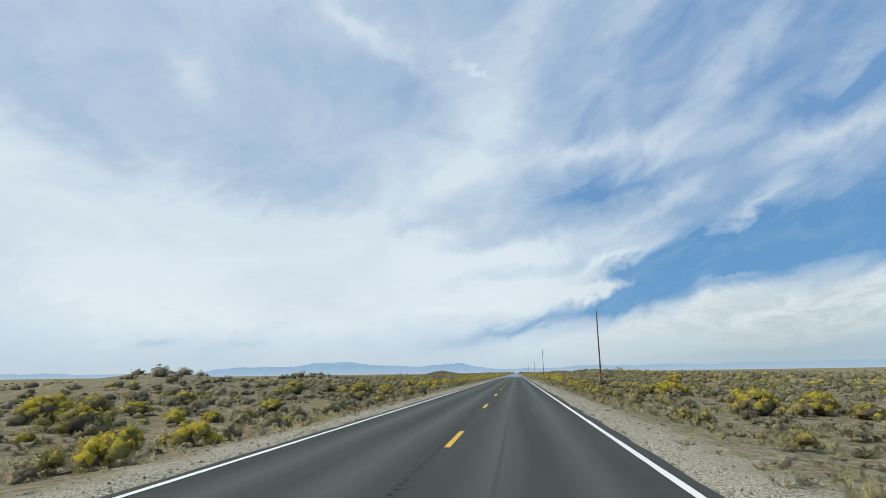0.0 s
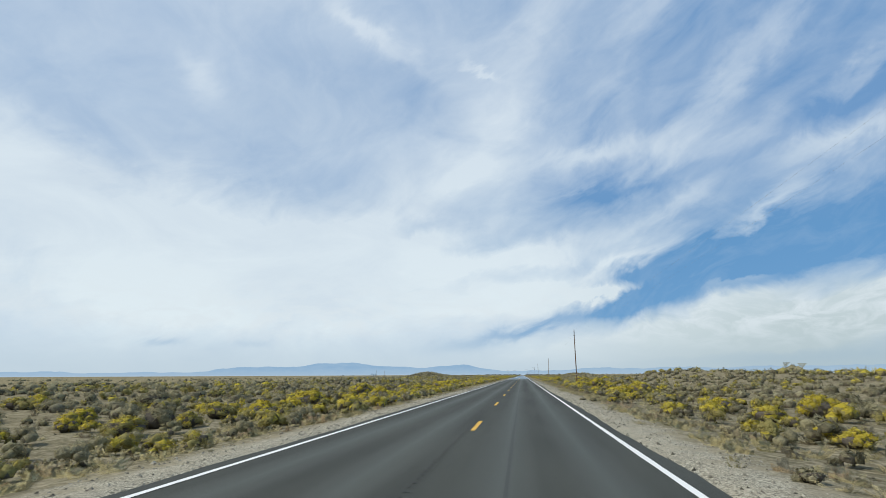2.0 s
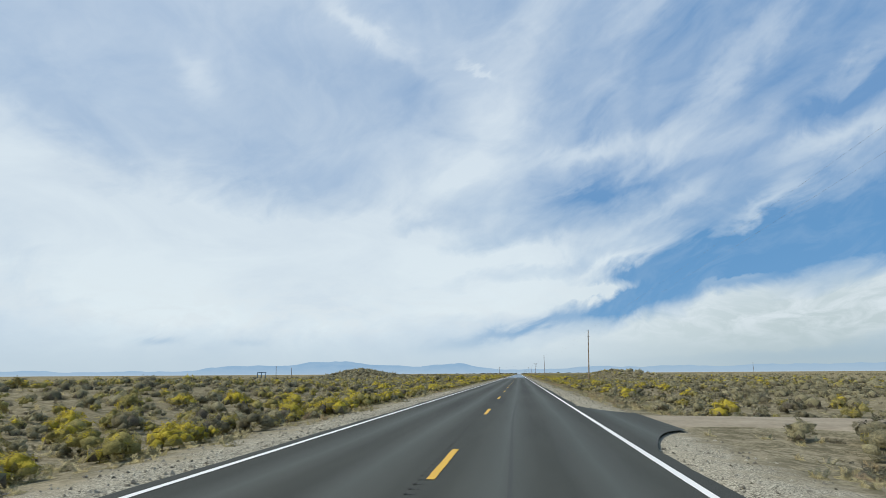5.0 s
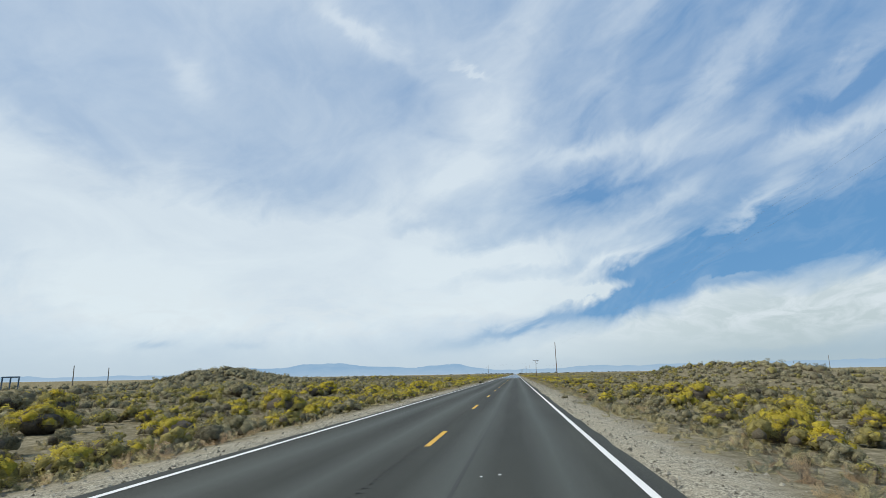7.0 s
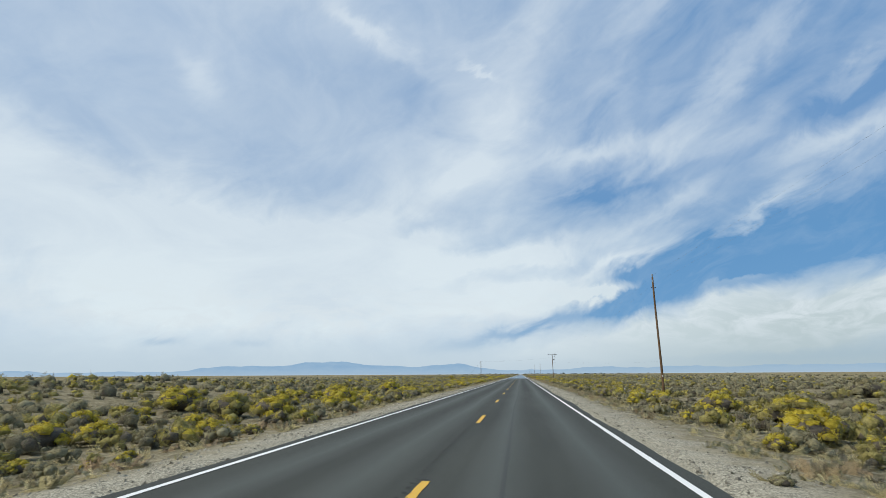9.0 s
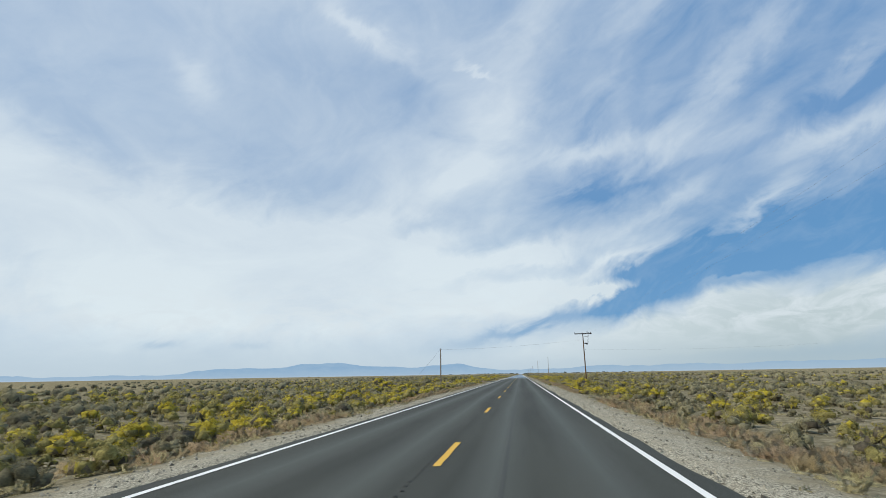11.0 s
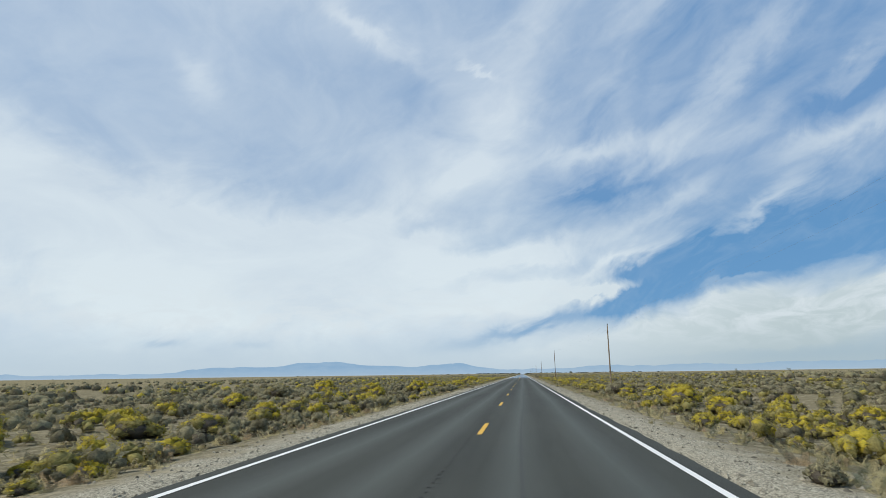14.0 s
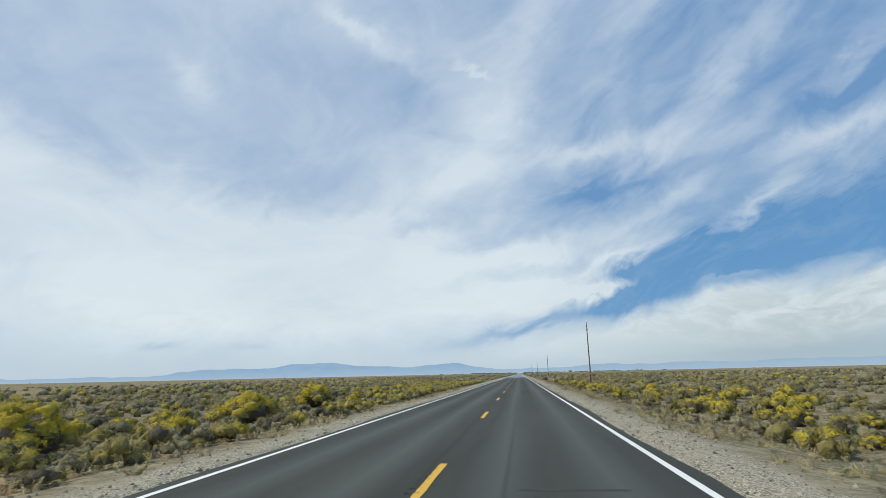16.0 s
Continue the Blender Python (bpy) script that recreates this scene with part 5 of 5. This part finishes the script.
def wide_scrub():
    """Brush too plentiful to count, thinning with distance."""
    r = np.random.default_rng(33)

    def sized(p, w0, w1, h0, h1):
        wd = r.uniform(w0, w1, len(p))
        return np.column_stack([p, wd, wd * r.uniform(h0, h1, len(p))])

    loose = lambda mats: mats + [SPRAY[m.name] for m in mats]
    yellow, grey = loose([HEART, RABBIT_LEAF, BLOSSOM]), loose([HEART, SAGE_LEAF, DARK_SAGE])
    fading = (0.0, 0.1, 0.3, 0.5, 0.75, 0.9, 0.2, 0.6)
    west, east = (lambda n: 3.75 + 6.4 * RNG.random(n) ** 1.25), (lambda n: 4.5 + 5.8 * RNG.random(n) ** 1.15)
    beside = lambda count, grow: np.concatenate([scatter(int(count * 0.64), -1, -4, 640, west, grow, STANDING), scatter(int(count * 0.34), 1, -4, 640, east, grow, STANDING)])
    beyond = lambda n: 9.8 + 14 * RNG.random(n) ** 1.15
    p = beside(1200, patchy)
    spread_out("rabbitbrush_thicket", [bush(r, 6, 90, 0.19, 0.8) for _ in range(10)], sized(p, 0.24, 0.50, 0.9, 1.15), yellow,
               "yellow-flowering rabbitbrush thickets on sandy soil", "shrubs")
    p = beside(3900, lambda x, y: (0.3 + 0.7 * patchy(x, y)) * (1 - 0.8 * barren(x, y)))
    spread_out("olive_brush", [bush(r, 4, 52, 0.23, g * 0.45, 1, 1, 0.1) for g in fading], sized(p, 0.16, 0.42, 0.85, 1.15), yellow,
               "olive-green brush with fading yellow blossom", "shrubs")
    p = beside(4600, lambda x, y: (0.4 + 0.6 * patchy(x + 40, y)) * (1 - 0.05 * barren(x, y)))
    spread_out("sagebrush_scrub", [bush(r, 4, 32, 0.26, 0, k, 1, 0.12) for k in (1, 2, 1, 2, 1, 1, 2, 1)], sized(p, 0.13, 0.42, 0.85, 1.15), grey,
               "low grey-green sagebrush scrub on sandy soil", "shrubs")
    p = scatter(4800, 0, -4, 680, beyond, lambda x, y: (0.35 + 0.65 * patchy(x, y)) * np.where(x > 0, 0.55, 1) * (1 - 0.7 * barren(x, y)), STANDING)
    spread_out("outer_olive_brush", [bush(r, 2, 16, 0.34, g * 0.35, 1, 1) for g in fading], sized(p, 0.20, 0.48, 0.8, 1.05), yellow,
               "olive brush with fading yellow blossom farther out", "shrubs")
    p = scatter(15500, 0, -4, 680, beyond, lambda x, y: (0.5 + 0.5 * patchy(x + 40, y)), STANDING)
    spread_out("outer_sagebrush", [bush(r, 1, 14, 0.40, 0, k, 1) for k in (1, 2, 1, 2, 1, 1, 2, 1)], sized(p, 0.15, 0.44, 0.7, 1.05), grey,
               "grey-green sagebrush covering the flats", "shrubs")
    p = scatter(38000, 0, -4, 640, lambda n: 4.1 + 16 * RNG.random(n) ** 1.4, lambda x, y: 0.15 + 0.45 * hash_noise(x / 1.5, y / 2.5, 77) + 0.4 * barren(x, y), STANDING)
    spread_out("low_brush", [under(tuft(r, 5, 0.75, 0.65, 0.22, 0.45), k) for k in (0, 1, 2, 1) for _ in range(5)], sized(p, 0.08, 0.24, 0.5, 1.0), [OLIVE_GRASS, DRAB_GRASS, STRAW],
               "low grey-brown half-dead brush between the larger shrubs", "shrubs")
    p = scatter(3200, 0, -6, 900, lambda n: 20 + 34 * RNG.random(n) ** 1.4, lambda x, y: 0.3 + 0.7 * patchy(x, y))
    spread_out("distant_rabbitbrush", [bush(r, 1, 10, 0.45, g, 1, 1) for g in fading], sized(p, 0.26, 0.60, 0.8, 1.2), yellow,
               "distant yellow rabbitbrush dotting the flats", "shrubs")
    p = np.concatenate([scatter(5500, 0, -6, 800, lambda n: 21 + 26 * RNG.random(n), lambda x, y: 0.5 + 0.5 * patchy(x + 90, y)),
                        scatter(4000, 0, 0, 1100, lambda n: 42 + 110 * RNG.random(n) ** 1.5, lambda x, y: 0.6 + 0 * x),
                        scatter(2500, 0, 640, 1300, lambda n: 4 + 50 * RNG.random(n) ** 1.5, lambda x, y: 0.6 + 0 * x),
                        np.column_stack([RNG.normal(-43, 8, 1100), RNG.normal(330, 9, 1100)])])
    spread_out("distant_sagebrush", [bush(r, 1, 8, 0.42, 0, k, 1) for k in (1, 2, 1, 1, 2, 1)], sized(p, 0.30, 0.78, 0.7, 1.05), grey,
               "distant grey-green sagebrush covering the flats", "shrubs")


wide_scrub()


def grasses():
    r = np.random.default_rng(51)

    def sized(p, w0, w1, h0, h1):
        wd = r.uniform(w0, w1, len(p))
        return np.column_stack([p, wd, wd * r.uniform(h0, h1, len(p))])

    protos = [tuft(r, 8, 0.9, 0.8, 0.2, 0.3) for _ in range(14)]
    grow = lambda x, y: np.clip((np.abs(x) - 2.75) / 1.2, 0, 1) * (0.18 + 0.82 * np.clip(hash_noise(x / 1.1, y / 2.2, 41) * 2.2 - 0.6, 0, 1))
    p = scatter(17500, 0, -4, 610, lambda n: 3.25 + 3.4 * RNG.random(n) ** 1.5, grow)
    spread_out("dry_grass", [tuft(r, 7, 0.85, 0.7, 0.20, 0.34) for _ in range(12)], sized(p, 0.08, 0.22, 0.55, 0.9), [STRAW], "tan dry bunch grass along the roadside", "grass")
    p = scatter(6000, 0, -4, 610, lambda n: 2.9 + 5 * RNG.random(n) ** 1.3, grow)
    spread_out("green_weeds", protos, sized(p, 0.07, 0.19, 0.5, 0.9), [OLIVE_GRASS], "low olive-brown weeds along the roadside", "weeds")
    red = lambda x, y: np.where(((y > 395) & (y < 500)) | ((y > 255) & (y < 300)) & (x < 0), np.where(y > 395, 0.9, 0.4), 0.07) * np.clip(hash_noise(x / 1.0, y / 4.0, 43) * 2.2 - 0.6, 0, 1)
    p = scatter(5200, 0, -4, 640, lambda n: 3.3 + 1.7 * RNG.random(n), red)
    spread_out("russet_weeds", [tuft(r, 8, 0.75, 0.6, 0.22, 0.40) for _ in range(8)], sized(p, 0.10, 0.25, 0.7, 1.1), [RUSSET], "dried russet-brown weeds beside the gravel shoulder", "weeds")


grasses()


def gravel():
    """Loose crushed stones on the shoulders."""
    r = np.random.default_rng(61)
    protos = []
    for _ in range(10):
        v = np.array([(1, 0, -0.3), (0, 1, -0.3), (-1, 0, -0.3), (0, -1, -0.3), (0.2, 0, 0.8)], float)
        f = np.array([(0, 1, 4), (1, 2, 4), (2, 3, 4), (3, 0, 4)])
        v = v * (1 + 0.5 * (r.random((5, 1)) - 0.5)) * np.array([1, 0.8, 0.7]) + r.normal(size=v.shape) * 0.15
        protos.append((v, f, np.zeros(4, int), np.zeros(4, bool), np.zeros((5, 3))))
    p = scatter(64000, 0, -3, 605, lambda n: 2.27 + 1.15 * RNG.random(n) ** 1.15, lambda x, y: 0.3 + 0.7 * hash_noise(x / 0.8, y / 1.5, 71))
    wd = 0.009 + 0.026 * r.random(len(p)) ** 2.4
    spread_out("loose_gravel", protos, np.column_stack([p, wd, wd * 1.15]), [STONE], "loose crushed grey stones on the shoulder", "gravel", 0.003)


gravel()


# ---- poles and posts ----
def stand(name, x, y, rz=0.0, lean=0.0, sink=0.0):
    return empty(name, pose(x, y, float(land(x, y)) - sink, 0, lean, rz))


def shaft(parent, height, r0, r1, mat, name="shaft"):
    rings = [(r0 + (r1 - r0) * k / 10, height * k / 10) for k in range(11)]
    return part(name, lathe_bm(rings, 14, 0.008), mat, parent, smooth=True)


def insulator(parent, at, s=1.0, name="insulator"):
    """A porcelain pin insulator with skirts, on a steel pin."""
    x, y, z = at
    rings = [(0.012, 0), (0.012, 0.035), (0.05, 0.04), (0.045, 0.06), (0.022, 0.066), (0.052, 0.075), (0.046, 0.10), (0.024, 0.106), (0.042, 0.118), (0.028, 0.14), (0.006, 0.145)]
    bm = lathe_bm([(r * s, h * s) for r, h in rings], 12)
    bmesh.ops.translate(bm, verts=bm.verts, vec=(x, y, z))
    return part(name, bm, PORCELAIN, parent, "grey porcelain insulator", True)


def plain_pole(x, y, top, lean=0.0, collar=False, wood=None):
    """A line pole with one insulator on its head and a bracket below."""
    z0 = float(land(x, y))
    p = stand("utility_pole", x, y, 0, lean, 0.05)
    h = top - z0 + 0.05
    shaft(p, h, 0.069, 0.046, wood or POLE_WOOD)
    insulator(p, (0, 0, h), 1.1)
    bm = tube_bm([(-0.12, 0, h - 0.62), (0.12, 0, h - 0.61)], 0.010)
    for sx in (-0.105, 0.105):
        box_bm(sx - 0.016, sx + 0.016, -0.024, 0.024, h - 0.642, h - 0.59, 0.005, bm)
    part("bracket", bm, DARK_METAL, p, "small dark metal cross bracket")
    part("tag", box_bm(-0.03, 0.03, -0.076, -0.066, 1.05, 1.13, 0.002), WHITE_PLASTIC, p, "small pale number plate")
    if collar:
        part("collar", lathe_bm([(0.050, h - 0.30), (0.058, h - 0.29), (0.058, h - 0.20), (0.050, h - 0.19)], 14), STEEL, p, "steel collar near the pole top")
    return tagged(p, "tall brown wooden utility pole with an insulator on top", "utility pole", "poles along the road")


# x, y, height of the head above the road
for x, y, top in ((7.8, 48.8, 5.9), (7.6, 144.9, 6.4), (8.35, 242.25, 5.5), (8.3, 350.1, 6.1), (8.44, 548.4, 5.06), (8.0, 626.4, 5.8),
                  (7.6, 706, 5.0), (7.5, 785, 5.0), (7.5, 880, 5.2), (7.5, 980, 5.2)):
    plain_pole(x, y, top, {242.25: 2.7, 48.8: 0.5, 548.4: 0.9}.get(y, random.uniform(-0.5, 0.5)), y in (350.1, 144.9), TAN_WOOD if y in (242.25, 548.4) else POLE_WOOD)


def line_wires(poles):
    """Two thin conductors from pole head to pole head."""
    for (xa, ya, ta), (xb, yb, tb) in zip(poles, poles[1:]):
        for drop in (-0.10, 0.40):
            a, b = Vector((xa, ya, ta - drop)), Vector((xb, yb, tb - drop))
            pts = [a.lerp(b, k / 30) - Vector((0, 0, 4 * 0.55 * (k / 30) * (1 - k / 30))) for k in range(31)]
            tagged(part("line_wire", tube_bm(pts, 0.0013, 4), STEEL), "thin pale conductor strung between the poles", "wire", "wires along the road")


line_wires(((7.77, 48.8, 5.9), (7.6, 144.9, 6.4), (8.6, 242.25, 5.5), (8.3, 350.1, 6.1), (8.58, 458.8, 5.57), (8.44, 548.4, 5.06), (8.0, 626.4, 5.8)))


def cross_pole(x, y, top):
    """The pole with a crossarm, a cutout and jumper leads, where a side line takes off."""
    z0 = float(land(x, y))
    p = stand("utility_pole", x, y, 0, -0.3, 0.05)
    h = top - z0 + 0.05
    shaft(p, h, 0.080, 0.055, POLE_WOOD)
    zc = h - 0.10
    arm = part("crossarm", box_bm(-1.02, 1.04, -0.145, -0.065, zc - 0.055, zc + 0.055, 0.008), DARK_WOOD, p, "dark timber crossarm")
    for k, ax in enumerate((-0.96, 0.68, 0.92)):
        insulator(p, (ax, -0.11, zc + 0.05), 1.1)
    part("cutout", lathe_bm([(0.02, 0), (0.05, 0.03), (0.05, 0.22), (0.03, 0.25)], 10), PORCELAIN, p, "grey fuse cutout on the crossarm", True).location = (0.52, -0.11, zc + 0.06)
    part("arm_brace", tube_bm([(0.08, -0.1, zc - 0.36), (0.56, -0.1, zc - 0.34)], 0.014), DARK_METAL, p, "dark metal brace rod")
    bm = bmesh.new()
    for j in range(2):
        pts = [(0.50 + 0.14 * j + 0.05 * math.sin(k * 1.2 + j), -0.12, zc - 0.06 - k * 0.16) for k in range(7 - j)]
        tube_bm(pts + [(0.40 + 0.1 * j, -0.12, zc - 1.14)], 0.010, 6, bm)
    part("jumper_lead", bm, DARK_METAL, p, "looping dark jumper leads")
    bm = box_bm(0.10, 0.34, -0.09, 0.05, zc - 1.22, zc - 1.08, 0.02)
    box_bm(0.30, 0.50, -0.12, 0.08, zc - 1.30, zc - 1.10, 0.03, bm)
    part("switch", bm, DARK_METAL, p, "dark switch on an arm")
    bm = tube_bm([(0.1, 0, zc - 1.95), (0.24, 0, zc - 1.95)], 0.03, 8)
    part("dead_end_clamp", bm, DARK_METAL, p, "dark clamp that holds the side wire")
    part("tag", box_bm(-0.045, 0.02, -0.090, -0.078, 0.60, 0.70, 0.002), WHITE_PLASTIC, p, "small pale number plate")
    return tagged(p, "tall brown wooden pole with crossarm and switchgear", "utility pole", "poles along the road")


cross_pole(8.58, 458.8, 5.57)


def west_pole(x, y, top):
    z0 = float(land(x, y))
    p = stand("service_pole", x, y, 0, 0.4, 0.05)
    h = top - z0 + 0.05
    shaft(p, h, 0.085, 0.06, GREY_WOOD)
    part("bracket", tube_bm([(-0.14, 0, h - 0.16), (0.16, 0, h - 0.14)], 0.014), DARK_METAL, p, "dark eye bolt near the pole top")
    tagged(p, "grey weathered wooden service pole beside the track", "utility pole")
    guy = bmesh.new()
    foot = Vector((x - 3.75, y + 0.6, float(land(x - 3.75, y + 0.6))))
    tube_bm([(x, y, top - 0.14), foot], 0.006, 5, guy)
    g = part("guy_wire", guy, DARK_METAL)
    mid = Vector((x, y, top - 0.14)).lerp(foot, 0.66)
    bm = tube_bm([mid - Vector((0.05, 0, -0.05)), mid + Vector((0.05, 0, -0.05))], 0.03, 8)
    part("strain_insulator", bm, DARK_METAL, g, "dark strain insulator on the wire")
    tagged(g, "thin steel guy wire from the pole to the ground", "wire")


west_pole(-9.01, 458.5, 4.08)


def span(name, a, b, sag, r, label):
    a, b = Vector(a), Vector(b)
    pts = [a.lerp(b, k / 24) - Vector((0, 0, 4 * sag * (k / 24) * (1 - k / 24))) for k in range(25)]
    tagged(part(name, tube_bm(pts, r, 5), DARK_METAL), label, "wire")


span("overhead_wire", (-8.86, 458.5, 3.94), (8.48, 458.8, 4.78), 0.22, 0.0045, "thin dark overhead wire that crosses the road")
span("overhead_wire", (8.82, 458.8, 3.61), (34, 457.0, 3.6), 0.25, 0.0025, "thin dark overhead wire to the east")


def marker_box(x, y):
    """A small cable marker: green post with a pale cap."""
    p = stand("cable_marker", x, y, 0, 0, 0.02)
    part("post", lathe_bm([(0.05, 0), (0.05, 0.30), (0.055, 0.31)], 12), GREEN_PLASTIC, p, smooth=True)
    part("cap", lathe_bm([(0.062, 0.30), (0.062, 0.43), (0.05, 0.45)], 12), WHITE_PLASTIC, p, "pale plastic cap", True)
    tagged(p, "small green cable marker with a pale cap by the pole", "marker")


marker_box(8.74, 457.9)


def timber_post(x, y, h, w, mat, label, lean=0.0, hole=False):
    p = stand("fence_post", x, y, random.uniform(-15, 15), lean, 0.05)
    bm = lathe_bm([(w, 0), (w * 0.97, h * 0.5), (w * 0.98, h * 0.97), (w * 0.85, h)], 9, 0.01)
    part("timber", bm, mat, p, smooth=True)
    if hole:
        bm = lathe_bm([(0.045, 0), (0.05, 0.012), (0.03, 0.02)], 10)
        bmesh.ops.transform(bm, matrix=Matrix.Translation((0.01, -w * 0.98, h * 0.72)) @ Matrix.Rotation(radians(90), 4, "X"), verts=bm.verts)
        part("reflector", bm, DARK_METAL, p, "round dark reflector")
    tagged(p, label, "fence post")


def stake(x, y, h):
    """A slim marker stake with a white head."""
    p = stand("marker_stake", x, y, 0, random.uniform(-3, 3), 0.03)
    part("post", box_bm(-0.018, 0.018, -0.012, 0.012, 0, h * 0.72, 0.003), GREY_WOOD, p)
    part("head", box_bm(-0.03, 0.03, -0.012, 0.012, h * 0.72, h, 0.004), WHITE_PLASTIC, p, "white reflective head")
    tagged(p, "slim roadside marker stake with a white head", "marker")


timber_post(-7.67, 452.3, 0.74, 0.075, DARK_WOOD, "stout dark wooden post beside the dirt track", -2.5)
timber_post(-9.0, 563.2, 0.62, 0.062, GREY_WOOD, "leaning grey wooden post with a dark reflector", 3.0, True)
stake(7.2, 355.4, 0.42)
stake(10.6, 489.3, 0.42)


def twin_marker(x, y, h):
    """A marker post that carries two white strips."""
    p = stand("marker_post", x, y, 0, 0, 0.03)
    part("post", box_bm(-0.02, 0.02, -0.012, 0.012, 0, h - 0.04, 0.003), DARK_WOOD, p)
    for sx in (-0.055, 0.055):
        part("strip", box_bm(sx - 0.026, sx + 0.026, -0.022, -0.014, h - 0.26, h, 0.003), WHITE_PLASTIC, p, "white reflective strip")
    tagged(p, "marker post with two white reflective strips", "marker")


twin_marker(-9.4, 502.8, 1.0)


def gate_frame(x, y):
    """A square steel frame far out on the flats."""
    p = stand("gate_frame", x, y, 15, 0, 0.05)
    for sx in (-1.0, 0.0, 1.0):
        part("post", tube_bm([(sx, 0, 0), (sx, 0, 1.75)], 0.09, 8), BLUE_STEEL, p)
    part("beam", tube_bm([(-1.1, 0, 1.7), (1.1, 0, 1.72)], 0.09, 8), BLUE_STEEL, p)
    tagged(p, "blue-painted steel gate frame out in the brush", "gate")


gate_frame(-64.6, 315)
for x, y, top in ((-66.4, 327.7, 3.3), (-63.5, 331.5, 2.95), (110.6, 462.7, 5.5)):
    p = stand("thin_pole", x, y, 0, random.uniform(-2, 2), 0.05)
    shaft(p, top - float(land(x, y)), 0.09, 0.06, GREY_WOOD)
    tagged(p, "thin grey wooden pole far out in the brush", "pole")


def litter(x, y, s, label):
    """A crumpled scrap of white plastic."""
    bm = bmesh.new()
    bmesh.ops.create_icosphere(bm, subdivisions=1, radius=s)
    for v in bm.verts:
        v.co = Vector((v.co.x * random.uniform(0.7, 1.4), v.co.y * random.uniform(0.7, 1.2), v.co.z * random.uniform(0.4, 0.7)))
    bmesh.ops.translate(bm, verts=bm.verts, vec=(x, y, float(land(x, y)) + s * 0.35))
    tagged(part("litter", bm, WHITE_PLASTIC), label, "litter")


litter(6.2, 325.6, 0.05, "crumpled white plastic scrap among the weeds")
litter(-7.9, 63.4, 0.07, "pale plastic bag caught in the brush")


def aster(x, y):
    """A small clump of purple wild flowers."""
    r = np.random.default_rng(5)
    v, f, _, _, _ = tuft(r, 40, 1.0, 0.9, 0.03, 0.0)
    p = empty("aster_clump", pose(x, y, float(land(x, y))) @ Matrix.Diagonal((0.16, 0.16, 0.13, 1)))
    stems = tagged(new("stems", mesh_of("stems", v, f, [SAGE_LEAF])), kind="stuff")
    stems.parent = p
    at = r.normal(size=(90, 3)) * np.array([0.5, 0.5, 0.12]) + np.array([0, 0, 0.9])
    v, f = shards(r, at, np.tile([0.0, 0.0, 1.0], (90, 1)), 0.16, 0.4)
    petals = tagged(new("petals", mesh_of("petals", v, f, [PURPLE])), kind="stuff")
    petals.parent = p
    tagged(p, "small clump of pale purple asters by the gravel", "flowers")


aster(3.35, 432.7)


def juniper(x, y, wd, tall):
    """A dark dense evergreen shrub that stands out on a rise."""
    r = np.random.default_rng(9)
    p = shrub_thing("juniper", "dark green dense juniper shrub on a brushy rise", "shrub", r, JUNIPER_LEAF, **dict(SAGE, lobes=16, leaf=60, stems=14))
    p.matrix_basis = pose(x, y, float(land(x, y)) - 0.03) @ Matrix.Diagonal((wd, wd, tall, 1))


juniper(25.3, 343.2, 1.8, 1.95)


def far_trees():
    """Low dark trees and ranch clumps on the horizon, low and far, their haze put into the leaf colour."""
    r = np.random.default_rng(81)
    n = 168
    ang = np.concatenate([r.normal(-1.8, 2.6, 100), r.normal(4.5, 3.6, 60), r.uniform(-40, 28, 8)])
    d = r.uniform(1500, 2400, n)
    x, y = d * np.sin(np.radians(ang)), 280 + d * np.cos(np.radians(ang))
    ok = np.abs(x) > 9
    wd = r.uniform(2.5, 6.0, n)
    protos = [bush(r, 4, 12, 0.2) for _ in range(4)]
    spread_out("distant_trees", protos, np.column_stack([x, y, wd, wd * r.uniform(0.35, 0.75, n)])[ok], [HAZED_LEAF] * 5, "low dark trees far off along the horizon", "trees")


far_trees()
